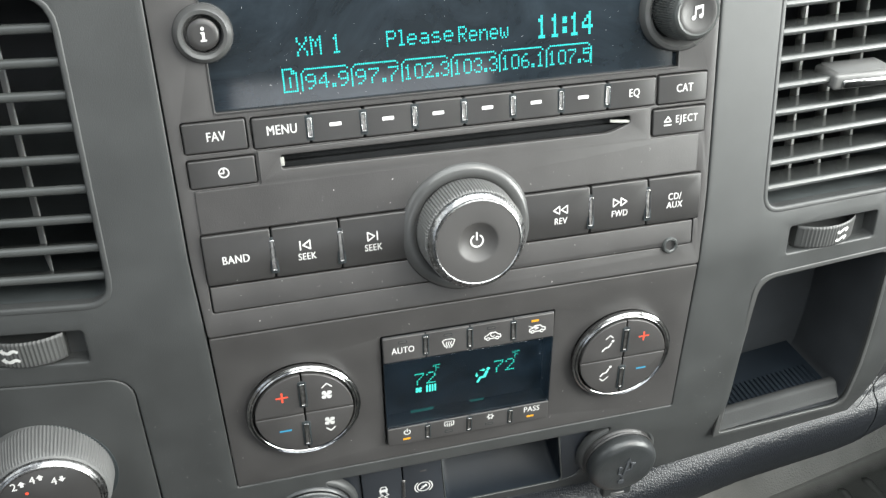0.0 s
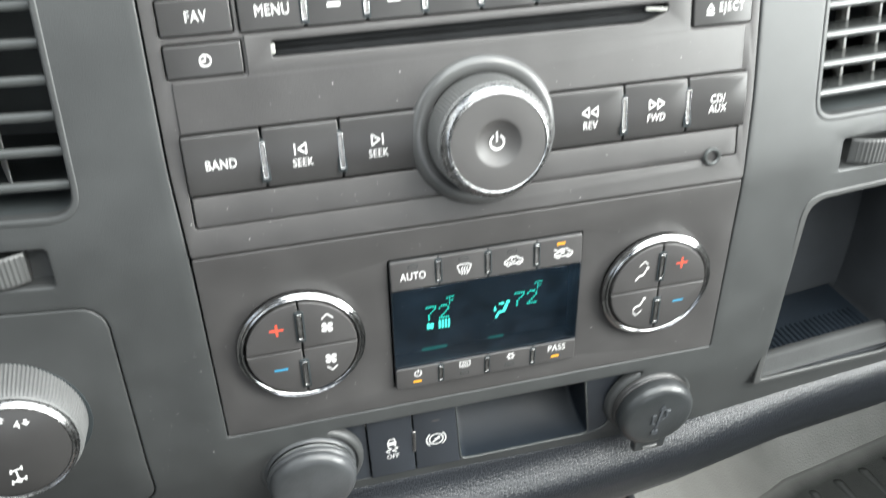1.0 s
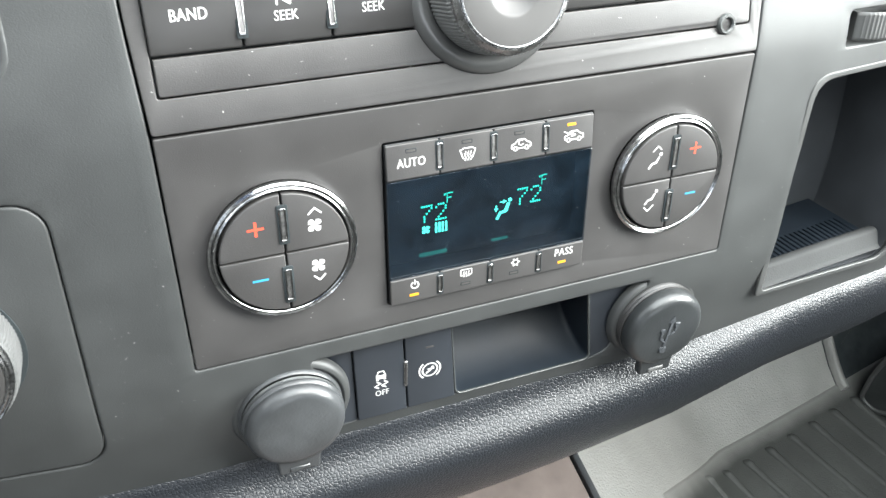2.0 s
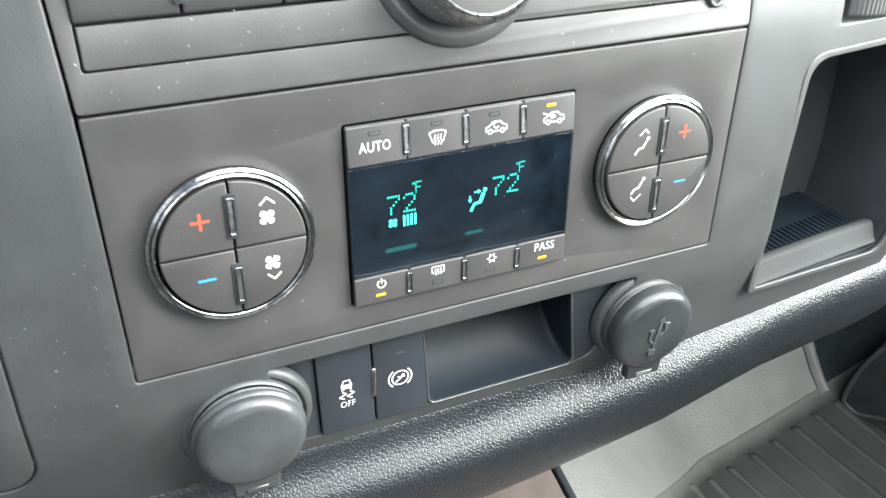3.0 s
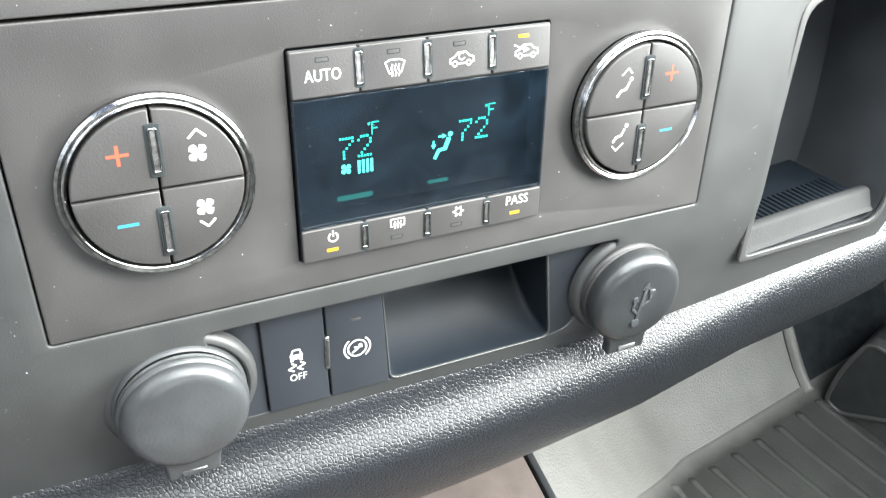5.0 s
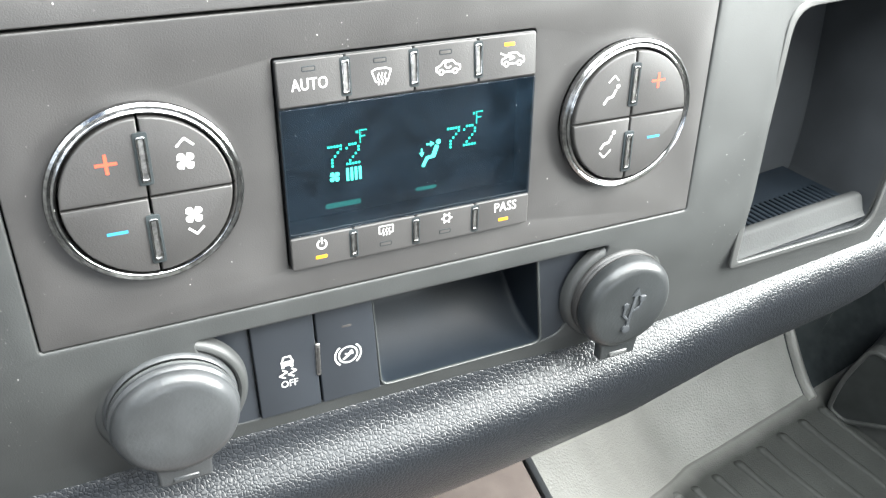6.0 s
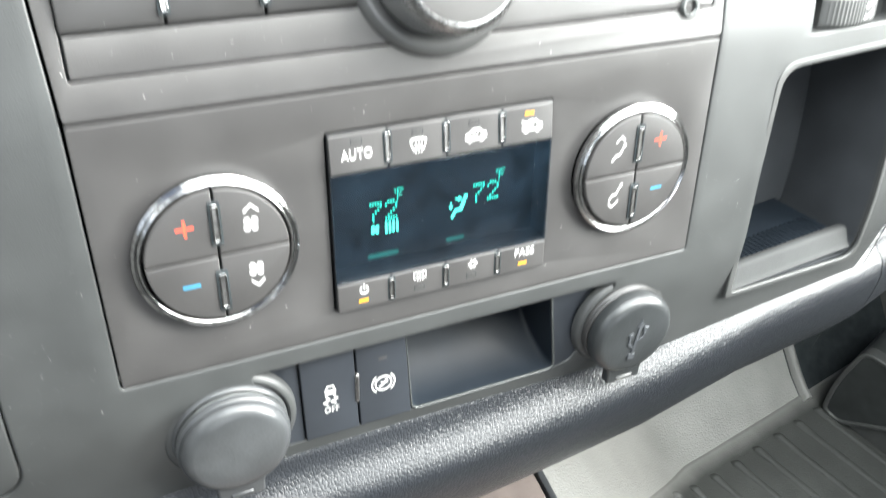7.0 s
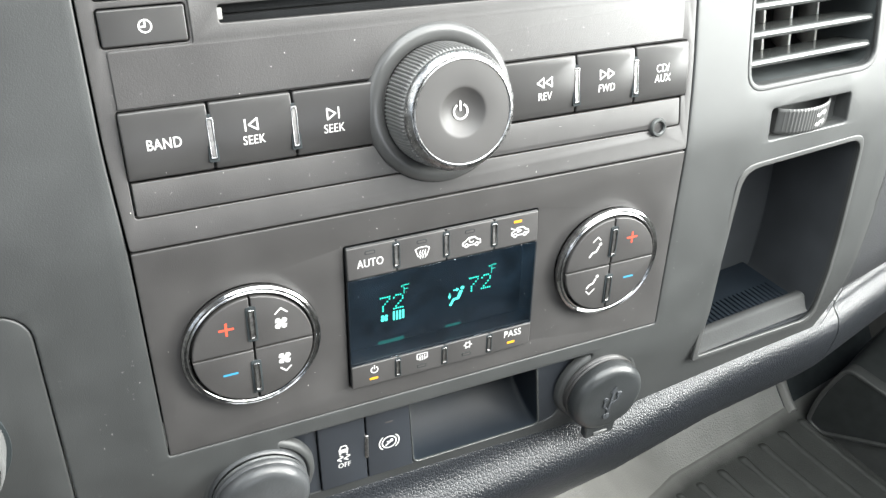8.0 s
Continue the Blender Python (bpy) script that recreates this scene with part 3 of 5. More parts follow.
TOP = 0.9
b = button(radio, -97.0, 68.8, -76.0, 79.2, -3, TOP, label="black FAV button")
legend(b, Ink(TOP + 0.06).text("FAV", -86.2, 74.2, 3.25))
b = button(radio, -97.0, 56.4, -74.4, 66.1, -3, TOP, label="black clock button")
k = Ink(TOP + 0.06)
k.arc(-85.3, 61.2, 1.65, 0, 360, 0.42, 24).line([(-85.3, 62.6), (-85.3, 61.1), (-86.4, 61.1)], 0.45)
legend(b, k)
SEPS = [-74.2, -54.4, -35.4, -17.0, 1.2, 19.7, 38.4, 56.8, 76.8]
for i in range(8):
    b = button(radio, SEPS[i] + 0.35, 68.2, SEPS[i + 1] - 0.35, 78.8, -3, TOP, label="black preset button")
    mid = (SEPS[i] + SEPS[i + 1]) / 2
    if i == 0:
        legend(b, Ink(TOP + 0.06).text("MENU", mid + 0.4, 74.2, 3.35, 0.78))
    elif i == 7:
        legend(b, Ink(TOP + 0.06).text("EQ", mid + 0.9, 73.5, 3.0))
    else:
        legend(b, Ink(TOP + 0.06).poly(rrect(mid - 2.5, 73.5, mid + 1.7, 74.8, 0.2, 1)), label="white printed bar")
for x in SEPS[1:-1]:
    pin(radio, x, 70.2, 77.2, TOP)
b = button(radio, 77.6, 68.0, 97.9, 79.0, -3, TOP, label="black CAT button")
legend(b, Ink(TOP + 0.06).text("CAT", 88.5, 73.7, 3.1))
b = button(radio, 76.0, 55.8, 97.9, 66.0, -3, TOP, label="black EJECT button")
k = Ink(TOP + 0.06).text("EJECT", 90.0, 61.3, 2.9, 0.74, 0.0, 1.25)
k.line([(80.7, 61.0), (82.1, 63.0), (83.5, 61.0)], 0.45, True).line([(80.6, 59.7), (83.6, 59.7)], 0.5)
legend(b, k)

part("disc_slot", plate([rrect(-65.9, 58.6, 66.9, 65.3, 0.9)], -4.8, -3.6, 0.1), M_BOARD, radio, "dark felt-lined disc slot")
for y0, y1, z in ((59.2, 62.0, -1.5), (62.3, 65.2, -2.3)):
    part("slot_brush", box(-65.2, y0, -3.5, 66.2, y1, z, 0.5, 2), M_BRUSH, radio, "black felt slot brush")
part("slot_end", box(-66.9, 61.0, -0.5, -64.3, 64.2, 0.25, 0.3), M_CREAM, radio, "pale slot marker")
lever = box(58.6, 62.9, -1.4, 68.0, 64.0, 0.1, 0.3)
for v in lever.verts:
    v.co.y -= 0.012 * (v.co.x - 58.6) ** 2
part("slot_end", lever, M_CREAM, radio, "pale bent tab in the slot")

CR = 1.0
CELLS = [(-96.6, -72.7, "BAND"), (-72.1, -48.1, "prev"), (-47.5, -14, "next"), (15, 50.3, "rev"), (50.9, 74.5, "fwd"), (75.1, 97.7, "cd")]
for x0, x1, word in CELLS:
    lab = {"BAND": "black BAND button", "prev": "black SEEK back button", "next": "black SEEK forward button", "rev": "black REV button", "fwd": "black FWD button", "cd": "black CD AUX button"}[word]
    b = button(radio, x0, 19.3, x1, 38.8, -3, 0.9, crown=CR, grow=0.45, label=lab)
    k = Ink(0.9 + CR + 0.10)
    if word == "BAND":
        k.text("BAND", -85.6, 29.2, 3.1)
    elif word == "prev":
        k.text("SEEK", -60.3, 26.6, 2.7).line([(-62.5, 29.4), (-62.5, 32.8)], 0.5).line([(-61.5, 31.1), (-58.9, 32.8), (-58.9, 29.4)], 0.5, True)
    elif word == "next":
        k.text("SEEK", -35.8, 26.5, 2.7).line([(-34.1, 29.3), (-34.1, 32.7)], 0.5).line([(-35.1, 31.0), (-37.7, 32.7), (-37.7, 29.3)], 0.5, True)
    elif word == "rev":
        k.text("REV", 38.0, 26.6, 2.7)
        for o in (35.0, 38.2):
            k.line([(o, 31.2), (o + 2.5, 32.8), (o + 2.5, 29.6)], 0.45, True)
    elif word == "fwd":
        k.text("FWD", 62.7, 26.5, 2.7)
        for o in (59.9, 63.1):
            k.line([(o + 2.5, 31.2), (o, 32.8), (o, 29.6)], 0.45, True)
    else:
        k.text("CD/", 86.2, 30.6, 2.8, 0.8).text("AUX", 86.4, 27.0, 2.8, 0.8)
    for v in k.bm.verts:
        t = (v.co.y - 29.05) / 9.75
        v.co.z += -CR * t * t + 0.45 * t
    legend(b, k)
for x in (-72.4, -47.8, 50.6, 74.8):
    pin(radio, x, 22.6, 34.6, 1.7, 1.9)

# volume knob: satin collar, knurled barrel, chrome rim and a dished face
collar = part("knob_collar", lathe([(18.6, -1), (19.3, 0.6), (20.3, 1.8), (21.8, 2.7), (23.6, 2.6), (25.0, 1.6), (25.8, 0.2), (25.9, -2)], *VOL, 96), M_COLLAR, radio, "satin black knob collar")
part("collar_well", lathe([(0, -0.8), (18.8, -0.8), (19.2, 0.2)], *VOL, 64), M_DARK, radio)
vol = part("volume_knob", lathe([(19.2, -0.5), (19.3, 2.0), (18.6, 13.0), (18.4, 13.9), (18.0, 14.2)], *VOL, 400, lambda i, k: 0.5 * (k % 4 in (1, 2)) if 0 < i < 3 else 0), M_VKNURL, radio, "knurled grey volume knob", angle=24)
part("chrome_rim", lathe([(18.0, 14.0), (18.5, 14.5), (18.5, 15.0), (18.1, 15.6), (17.3, 16.7), (16.9, 17.0), (16.75, 16.8), (16.6, 16.8), (16.5, 17.35), (16.1, 17.5), (15.8, 17.2)], *VOL, 96), M_RIM, vol, "smoked chrome rim")
part("knob_face", lathe([(0, 14.6), (2.5, 14.7), (4.5, 15.2), (6.4, 16.2), (7.2, 16.75), (7.5, 16.95), (7.9, 17.05), (8.5, 17.1), (15.2, 17.2), (15.8, 17.1)], *VOL, 72), M_KNOB, vol, "dished black knob face")
k = Ink(14.95)
k.arc(VOL[0], VOL[1] - 0.1, 2.3, 120, 420, 0.6, 24)
k.line([(VOL[0], VOL[1] + 0.2), (VOL[0], VOL[1] + 3.2)], 0.6)
for v in k.bm.verts:
    v.co.z += 0.055 * ((v.co.x - VOL[0]) ** 2 + (v.co.y - VOL[1]) ** 2) ** 0.5
legend(vol, k)

# information button and tone knob at the display's corners
ik = part("info_knob", lathe([(5.7, -2), (5.9, 1.2), (6.6, 3.2), (7.8, 3.5), (9.0, 2.5), (9.7, 0.5), (9.8, -3)], *I_KNOB, 72), M_COLLAR, radio, "satin black collar of the info button")
part("knob_face", lathe([(0, 2.7), (3.0, 2.85), (4.5, 2.7), (5.1, 2.2), (5.3, 1.0), (5.3, -1)], *I_KNOB, 48), M_BUTTON, ik, "black domed info button")
k = Ink(2.95)
x, y = I_KNOB
k.disc(x + 0.1, y + 1.9, 0.55).line([(x + 0.15, y + 0.7), (x + 0.15, y - 1.9)], 0.85).line([(x - 0.6, y + 0.6), (x + 0.2, y + 0.6)], 0.5).line([(x - 0.8, y - 1.9), (x + 1.0, y - 1.9)], 0.5)
legend(ik, k)
part("knob_collar", lathe([(11.0, -1), (12.1, 1.4), (13.5, 2.2), (14.8, 1.7), (15.7, 0.2), (15.9, -3)], *T_KNOB, 80), M_COLLAR, radio, "satin black collar of the tone knob")
tk = part("tone_knob", lathe([(10.6, -1), (10.5, 2), (9.9, 10.0), (9.3, 11.6), (8.8, 12.7), (8.0, 13.3), (7.2, 13.2)], *T_KNOB, 288, lambda i, k: 0.45 * (k % 4 in (1, 2)) if 0 < i < 3 else 0), M_SLAT, radio, "ribbed black tone knob", angle=24)
part("knob_face", lathe([(0, 12.4), (3.2, 12.55), (5.6, 13.0), (6.9, 13.3), (7.4, 13.2)], *T_KNOB, 48), M_BUTTON, tk, "dished black knob face")
k = Ink(12.85)
x, y = T_KNOB
k.disc(x - 1.5, y - 1.7, 0.75).disc(x + 1.3, y - 1.2, 0.75).line([(x - 0.9, y - 1.6), (x - 0.9, y + 2.0), (x + 1.9, y + 2.5), (x + 1.9, y - 1.1)], 0.5).line([(x - 0.9, y + 1.4), (x + 1.9, y + 1.9)], 0.5)
legend(tk, k)
jack = part("aux_jack", lathe([(2.0, -4), (2.0, 1.0), (2.4, 1.5), (3.0, 1.5), (3.5, 0.9), (3.6, -1)], 86.1, 8.9, 40), M_SLAT, radio, "black aux jack")
part("jack_bore", lathe([(0, -3.6), (2.05, -3.6)], 86.1, 8.9, 24), M_FELT, jack)

# ---------------------------------------------------------------- climate control panel
clim = thing("climate_control", "warm black climate control panel with a teal display and chrome-ringed keys", "climate control")
RL, RR, RY = -67.7, 69.1, 37.8
blk = rrect(-35.75, 8.7, 37.15, 66.2, 0.7, 3)
bm = plate([rounded([(-99.0, 0.1), (99.0, 0.1), (99.8, 77.7), (-99.8, 77.7)], 0.8, 3), blk, circle(RL - 0.6, RY + 0.3, 21.9, 72), circle(RR - 0.6, RY + 0.3, 21.9, 72)], -4, 0, 0.4)
part("faceplate", bm, M_STACK, clim)
part("backing", box(-97, 1.5, -13, 97, 76, -9), M_DARK, clim, "black backing seen in the joints")


def key_cluster(cx, cy):
    """A chrome ring round four quarter-round keys."""
    cx, cy = cx - 0.6, cy + 0.3
    ring = part("chrome_ring", lathe([(19.9, -2), (20.0, 2.9), (20.3, 3.6), (20.65, 3.9), (21.0, 3.75), (21.25, 3.3), (21.55, 3.45), (21.95, 3.6), (22.6, 3.1), (22.8, 2.3), (22.4, 1.2), (21.8, 0.2), (21.7, -0.6)], cx, cy, 112), M_CHROME, clim, "chrome ring")
    keys = []
    for q in range(4):
        sx, sy = (1 if q in (0, 3) else -1), (1 if q < 2 else -1)
        g, R = 0.30, 19.5
        a0, a1 = math.asin(g / R), math.acos(g / R)
        pts = [(g, g)] + [(R * math.cos(a0 + (a1 - a0) * k / 18), R * math.sin(a0 + (a1 - a0) * k / 18)) for k in range(19)]
        pts = [(cx + sx * x, cy + sy * y) for x, y in pts]
        keys.append(part("key", plate([pts], -2.5, 4.4, 0.45), M_STACK, clim, "quarter-round black key"))
    pin(clim, cx, cy + 4.3, cy + 15.2, 4.7, 2.1)
    pin(clim, cx, cy - 16.2, cy - 5.4, 4.7, 2.1)
    return keys


KZ = 4.47


def fan_mark(k, x, y, s=1.0):
    for a in range(4):
        c, sn = math.cos(radians(90 * a + 40)), math.sin(radians(90 * a + 40))
        k.disc(x + 1.55 * s * c, y + 1.55 * s * sn, 0.95 * s, 12)
        k.line([(x + 0.4 * s * c, y + 0.4 * s * sn), (x + 2.0 * s * math.cos(radians(90 * a + 62)), y + 2.0 * s * math.sin(radians(90 * a + 62)))], 0.9 * s)
    k.disc(x, y, 0.5 * s, 8)


kl = key_cluster(RL, RY)
legend(kl[1], Ink(KZ, -0.8, 0.9).line([(-77.9, 46.9), (-73.3, 46.9)], 0.75).line([(-75.6, 44.6), (-75.6, 49.2)], 0.75), M_RED, "red printed plus")
legend(kl[2], Ink(KZ, -0.8, 0.9).line([(-78.1, 29.6), (-73.6, 29.6)], 0.8), M_BLUE, "blue printed minus")
k = Ink(KZ, -0.8, 0.9)
fan_mark(k, -58.2, 44.9, 0.98)
k.line([(-59.9, 48.7), (-57.9, 50.6), (-55.9, 48.7)], 0.55)
legend(kl[0], k)
k = Ink(KZ, -0.8, 0.9)
fan_mark(k, -58.0, 31.0, 0.98)
k.line([(-59.6, 27.5), (-57.8, 25.8), (-56.0, 27.5)], 0.55)
legend(kl[3], k)
kr = key_cluster(RR, RY)
legend(kr[0], Ink(KZ, -0.8, 0.9).line([(75.6, 47.2), (80.0, 47.2)], 0.7).line([(77.8, 45.0), (77.8, 49.4)], 0.7), M_RED, "red printed plus")
legend(kr[3], Ink(KZ, -0.8, 0.9).line([(76.4, 29.7), (80.6, 29.7)], 0.75), M_BLUE, "blue printed minus")
k = Ink(KZ, -0.8, 0.9)
k.disc(63.6, 47.2, 0.65).line([(63.0, 46.2), (62.0, 44.3), (60.4, 44.0), (59.2, 42.4)], 0.72).line([(60.3, 48.6), (62.2, 50.4), (63.6, 48.9)], 0.45)
legend(kr[1], k)
k = Ink(KZ, -0.8, 0.9)
k.disc(63.8, 33.2, 0.65).line([(63.2, 32.2), (62.2, 30.3), (60.6, 30.0), (59.6, 28.6)], 0.72).line([(59.4, 27.4), (60.9, 25.8), (63.2, 27.8)], 0.45)
legend(kr[2], k)

# display block: its face leans back above the window and below it; the lit cells lie well behind the glass
BX0, BX1 = -36.0, 36.15
BZ, CZ = 3.4, -6.0


BLOCK_SEAT = pose(0.00065, 0.0014, -0.0008)


def hump(x, y):
    return -0.07 * max(0.0, y - 55)


def humped(bm, rows=()):
    return bend(cut(bm, 1, rows), hump)


def block_legend(key, marks, mat=M_WHITE, label="white printed legend"):
    humped(marks.bm)
    return legend(key, marks, mat, label)


def shrunk(marks, size, dy=0.0):
    """The marks drawn smaller and finer about their own middle."""
    xs, ys = [v.co.x for v in marks.bm.verts], [v.co.y for v in marks.bm.verts]
    mx, my = (min(xs) + max(xs)) / 2, (min(ys) + max(ys)) / 2
    for v in marks.bm.verts:
        v.co.x, v.co.y = mx + (v.co.x - mx) * size, my + (v.co.y - my) * size + dy
    return marks


part("display_board", plate([rrect(BX0 + 0.4, 17, BX1 - 0.4, 57, 0.4, 2)], -8.5, -6.3, 0.1), M_BOARD, clim, "black display board behind the glass")
housing = part("display_housing", humped(plate([rrect(BX0, 9.8, BX1, 66.6, 0.6, 3), rrect(BX0 + 0.7, 20.2, BX1 - 0.7, 53.9, 0.4, 2)], -6.6, 2.7, 0.3), [19.5, 55]), M_BOARD, clim)
cglass = part("display_window", plate([rrect(BX0 + 0.75, 18.7, BX1 + 0.55, 53.7, 0.4, 2)], 1.35, 1.9, 0.2), M_PANE, clim, "smoked black display window with fingerprints")
cglass.visible_shadow = False
housing.matrix_basis = BLOCK_SEAT
XS = [BX0, -18.45, -0.1, 18.35, BX1]


def block_key(x0, x1, y0, y1):
    key = part("key", humped(plate([rrect(x0, y0, x1, y1, 0.5, 3)], -1, BZ, 0.4)), M_STACK, clim, "black key with a small lamp")
    key.matrix_basis = BLOCK_SEAT
    return key


top_keys = [block_key(XS[i] + 0.2, XS[i + 1] - 0.2, 54.9, 66.4) for i in range(4)]
low_keys = [block_key(XS[i] + 0.2, XS[i + 1] - 0.2, 9.8, 19.2) for i in range(4)]
for x in XS[1:-1]:
    for y0, y1, w in ((56.8, 65.0, 2.0), (11.2, 18.0, 1.8)):
        well = part("pin_well", humped(plate([rrect(x - w * 0.72, y0 - 0.8, x + w * 0.72, y1 + 0.8, 0.6, 3)], BZ - 1.2, BZ + 0.03, 0.1)), M_FELT, clim)
        staple = part("divider_pin", humped(pin_ring(x, y0, y1, BZ, w)), M_CHROME, clim, "bright metal divider pin")
        part("pin_core", humped(plate([rrect(x - w * 0.30, y0 + 0.5, x + w * 0.30, y1 - 0.5, 0.3, 2)], BZ - 0.6, BZ + 0.12, 0.12)), M_PIN, staple, "satin grey core")
        well.matrix_basis = staple.matrix_basis = BLOCK_SEAT
for i, x in enumerate((-27.7, -9.2, 8.9, 27.7)):
    for key, y, on in ((top_keys[i], 64.0, i == 3), (low_keys[i], 12.6, i in (0, 3))):
        part("lamp", humped(plate([rrect(x - 1.6, y - 0.48, x + 1.6, y + 0.48, 0.15, 1)], BZ - 0.4, BZ + 0.07, 0.02)), M_AMBER if on else M_LENS_OFF, key, "lit amber lamp" if on else "unlit lamp")
        if not on:
            part("lamp_edge", humped(plate([rrect(x - 1.75, y - 0.65, x + 1.75, y + 0.65, 0.2, 1), rrect(x - 1.5, y - 0.4, x + 1.5, y + 0.4, 0.1, 1)], BZ - 0.2, BZ + 0.12, 0.05, 1)), M_FELT, key, "thin dark edge round the lamp")
BI = BZ + 0.07
block_legend(top_keys[0], Ink(BI).text("AUTO", -27.7, 60.3, 2.9, 0.78))
k = Ink(BI)   # windscreen with warm air
x, y = -9.0, 60.0
k.line([(x - 3.1, y + 1.6), (x - 1.6, y + 2.3), (x + 1.6, y + 2.3), (x + 3.1, y + 1.6), (x + 1.9, y - 1.6), (x + 1.4, y - 1.7)], 0.45).line([(x - 3.1, y + 1.6), (x - 1.9, y - 1.6), (x - 1.4, y - 1.7)], 0.45)
for o in (-1.1, 0, 1.1):
    k.line([(x + o, y - 2.6), (x + o + 0.4, y - 1.5), (x + o - 0.2, y - 0.4), (x + o + 0.3, y + 0.9)], 0.42)
block_legend(top_keys[1], shrunk(k, 0.84))


def car_mark(k, x, y):
    k.line([(x - 3.9, y - 1.0), (x - 3.9, y + 0.2), (x - 2.6, y + 0.7), (x - 1.2, y + 2.0), (x + 1.4, y + 2.0), (x + 2.6, y + 0.8), (x + 3.9, y + 0.4), (x + 4.0, y - 1.0), (x + 3.1, y - 1.2)], 0.5)
    k.line([(x - 1.5, y - 1.3), (x + 1.5, y - 1.3)], 0.5).line([(x - 3.9, y - 1.0), (x - 3.2, y - 1.2)], 0.5)
    k.arc(x - 2.3, y - 1.3, 0.75, 0, 360, 0.45, 12).arc(x + 2.3, y - 1.3, 0.75, 0, 360, 0.45, 12)


k = Ink(BI, -1.4, 0.8)
car_mark(k, 10.9, 59.2)
k.arc(10.9, 60.0, 1.0, 60, 330, 0.42, 12)
block_legend(top_keys[2], shrunk(k, 0.86))
k = Ink(BI, -1.2, 0.9)
car_mark(k, 29.9, 59.0)
k.line([(25.6, 61.2), (28.8, 59.7), (30.4, 59.5)], 0.42).line([(28.6, 60.6), (30.5, 59.5), (28.7, 58.9)], 0.42)
block_legend(top_keys[3], shrunk(k, 0.86))
k = Ink(BI, -1.0, 0.9)
k.arc(-26.4, 15.2, 1.45, 120, 420, 0.5, 18).line([(-26.4, 15.5), (-26.4, 17.4)], 0.5)
block_legend(low_keys[0], shrunk(k, 0.88, 0.2))
k = Ink(BI)   # rear window with warm air
x, y = -9.0, 16.2
k.line([(x - 1.6, y - 1.0), (x - 2.5, y - 1.0), (x - 2.5, y + 1.7), (x + 2.5, y + 1.7), (x + 2.5, y - 1.0), (x + 1.6, y - 1.0)], 0.42)
for o in (-1.1, 0, 1.1):
    k.line([(x + o, y - 1.9), (x + o + 0.35, y - 1.0), (x + o - 0.2, y - 0.2), (x + o + 0.25, y + 0.8)], 0.4)
block_legend(low_keys[1], shrunk(k, 0.80, 0.5))
k = Ink(BI)
for a in range(6):
    c, q = math.cos(radians(60 * a)), math.sin(radians(60 * a))
    k.line([(9.4 + 1.2 * c, 16.4 + 1.2 * q), (9.4 + 1.9 * c, 16.4 + 1.9 * q)], 0.6)
k.arc(9.4, 16.4, 1.15, 0, 360, 0.5, 14)
block_legend(low_keys[2], shrunk(k, 0.85, 0.2))
block_legend(low_keys[3], Ink(BI).text("PASS", 28.2, 16.7, 2.9, 0.82))


def clit(name, bm, label, mat=M_VFD):
    return part(name, bm, mat, cglass, label)


clit("lit_digits", dot_text("72", -21.3, 33.2, -12.1, 39.6, CZ), "glowing teal dot digits")
clit("lit_digits", dot_text("72", 13.6, 33.0, 22.9, 39.5, CZ), "glowing teal dot digits")
for x, y in ((-12.6, 39.1), (22.3, 39.3)):
    clit("degree_mark", join(dot_text("F", x + 0.4, y, x + 2.6, y + 3.8, CZ), dot_field({(0, 0), (1, 0), (0, 1), (1, 1)}, x - 0.6, y + 2.8, x + 0.2, y + 3.6, 2, 2, CZ)), "glowing teal degree mark")
k = Ink(CZ)
fan_mark(k, -19.6, 30.5, 0.66)
clit("fan_icon", k.bm, "glowing teal fan symbol", M_VFD_BRIGHT)
k = Ink(CZ)
for i in range(4):
    k.poly([(-16.3 + 1.2 * i, 28.7), (-15.55 + 1.2 * i, 28.7), (-15.55 + 1.2 * i, 32.5), (-16.3 + 1.2 * i, 32.5)])
clit("fan_bars", k.bm, "glowing teal fan speed bars", M_VFD_BRIGHT)
k = Ink(CZ)
k.disc(11.1, 35.8, 0.75).line([(10.6, 34.6), (9.5, 31.7)], 1.3).line([(9.5, 31.7), (7.6, 31.5), (6.4, 29.2)], 1.0)
k.line([(7.5, 35.5), (8.8, 35.5)], 0.5).poly([(8.6, 34.7), (9.9, 35.5), (8.6, 36.3)]).line([(6.0, 34.4), (6.0, 33.2)], 0.5).poly([(5.2, 33.3), (6.8, 33.3), (6.0, 32.0)])
clit("airflow_icon", k.bm, "glowing teal seated figure symbol", M_VFD_BRIGHT)
clit("dim_bar", Ink(1.2).poly(rrect(-24.9, 25.0, -14.9, 26.5, 0.6, 2)).bm, "faint teal bar", M_TEAL_DIM)
clit("dim_bar", Ink(1.2).poly(rrect(0.9, 25.4, 7.2, 26.5, 0.5, 2)).bm, "faint teal bar", M_TEAL_DIM)

# ---------------------------------------------------------------- air vents and their thumbwheels
def offset_loop(loop, d):
    """The loop moved outwards by d."""
    n = len(loop)
    area = sum(loop[k][0] * loop[(k + 1) % n][1] - loop[(k + 1) % n][0] * loop[k][1] for k in range(n))
    out = []
    for k in range(n):
        (ax, ay), (x, y), (bx, by) = loop[k - 1], loop[k], loop[(k + 1) % n]
        a, b = Vector((y - ay, ax - x)), Vector((by - y, x - bx))
        m = a.normalized() + b.normalized()
        m = m.normalized() * (d if area > 0 else -d)
        out.append((x + m.x, y + m.y))
    return out


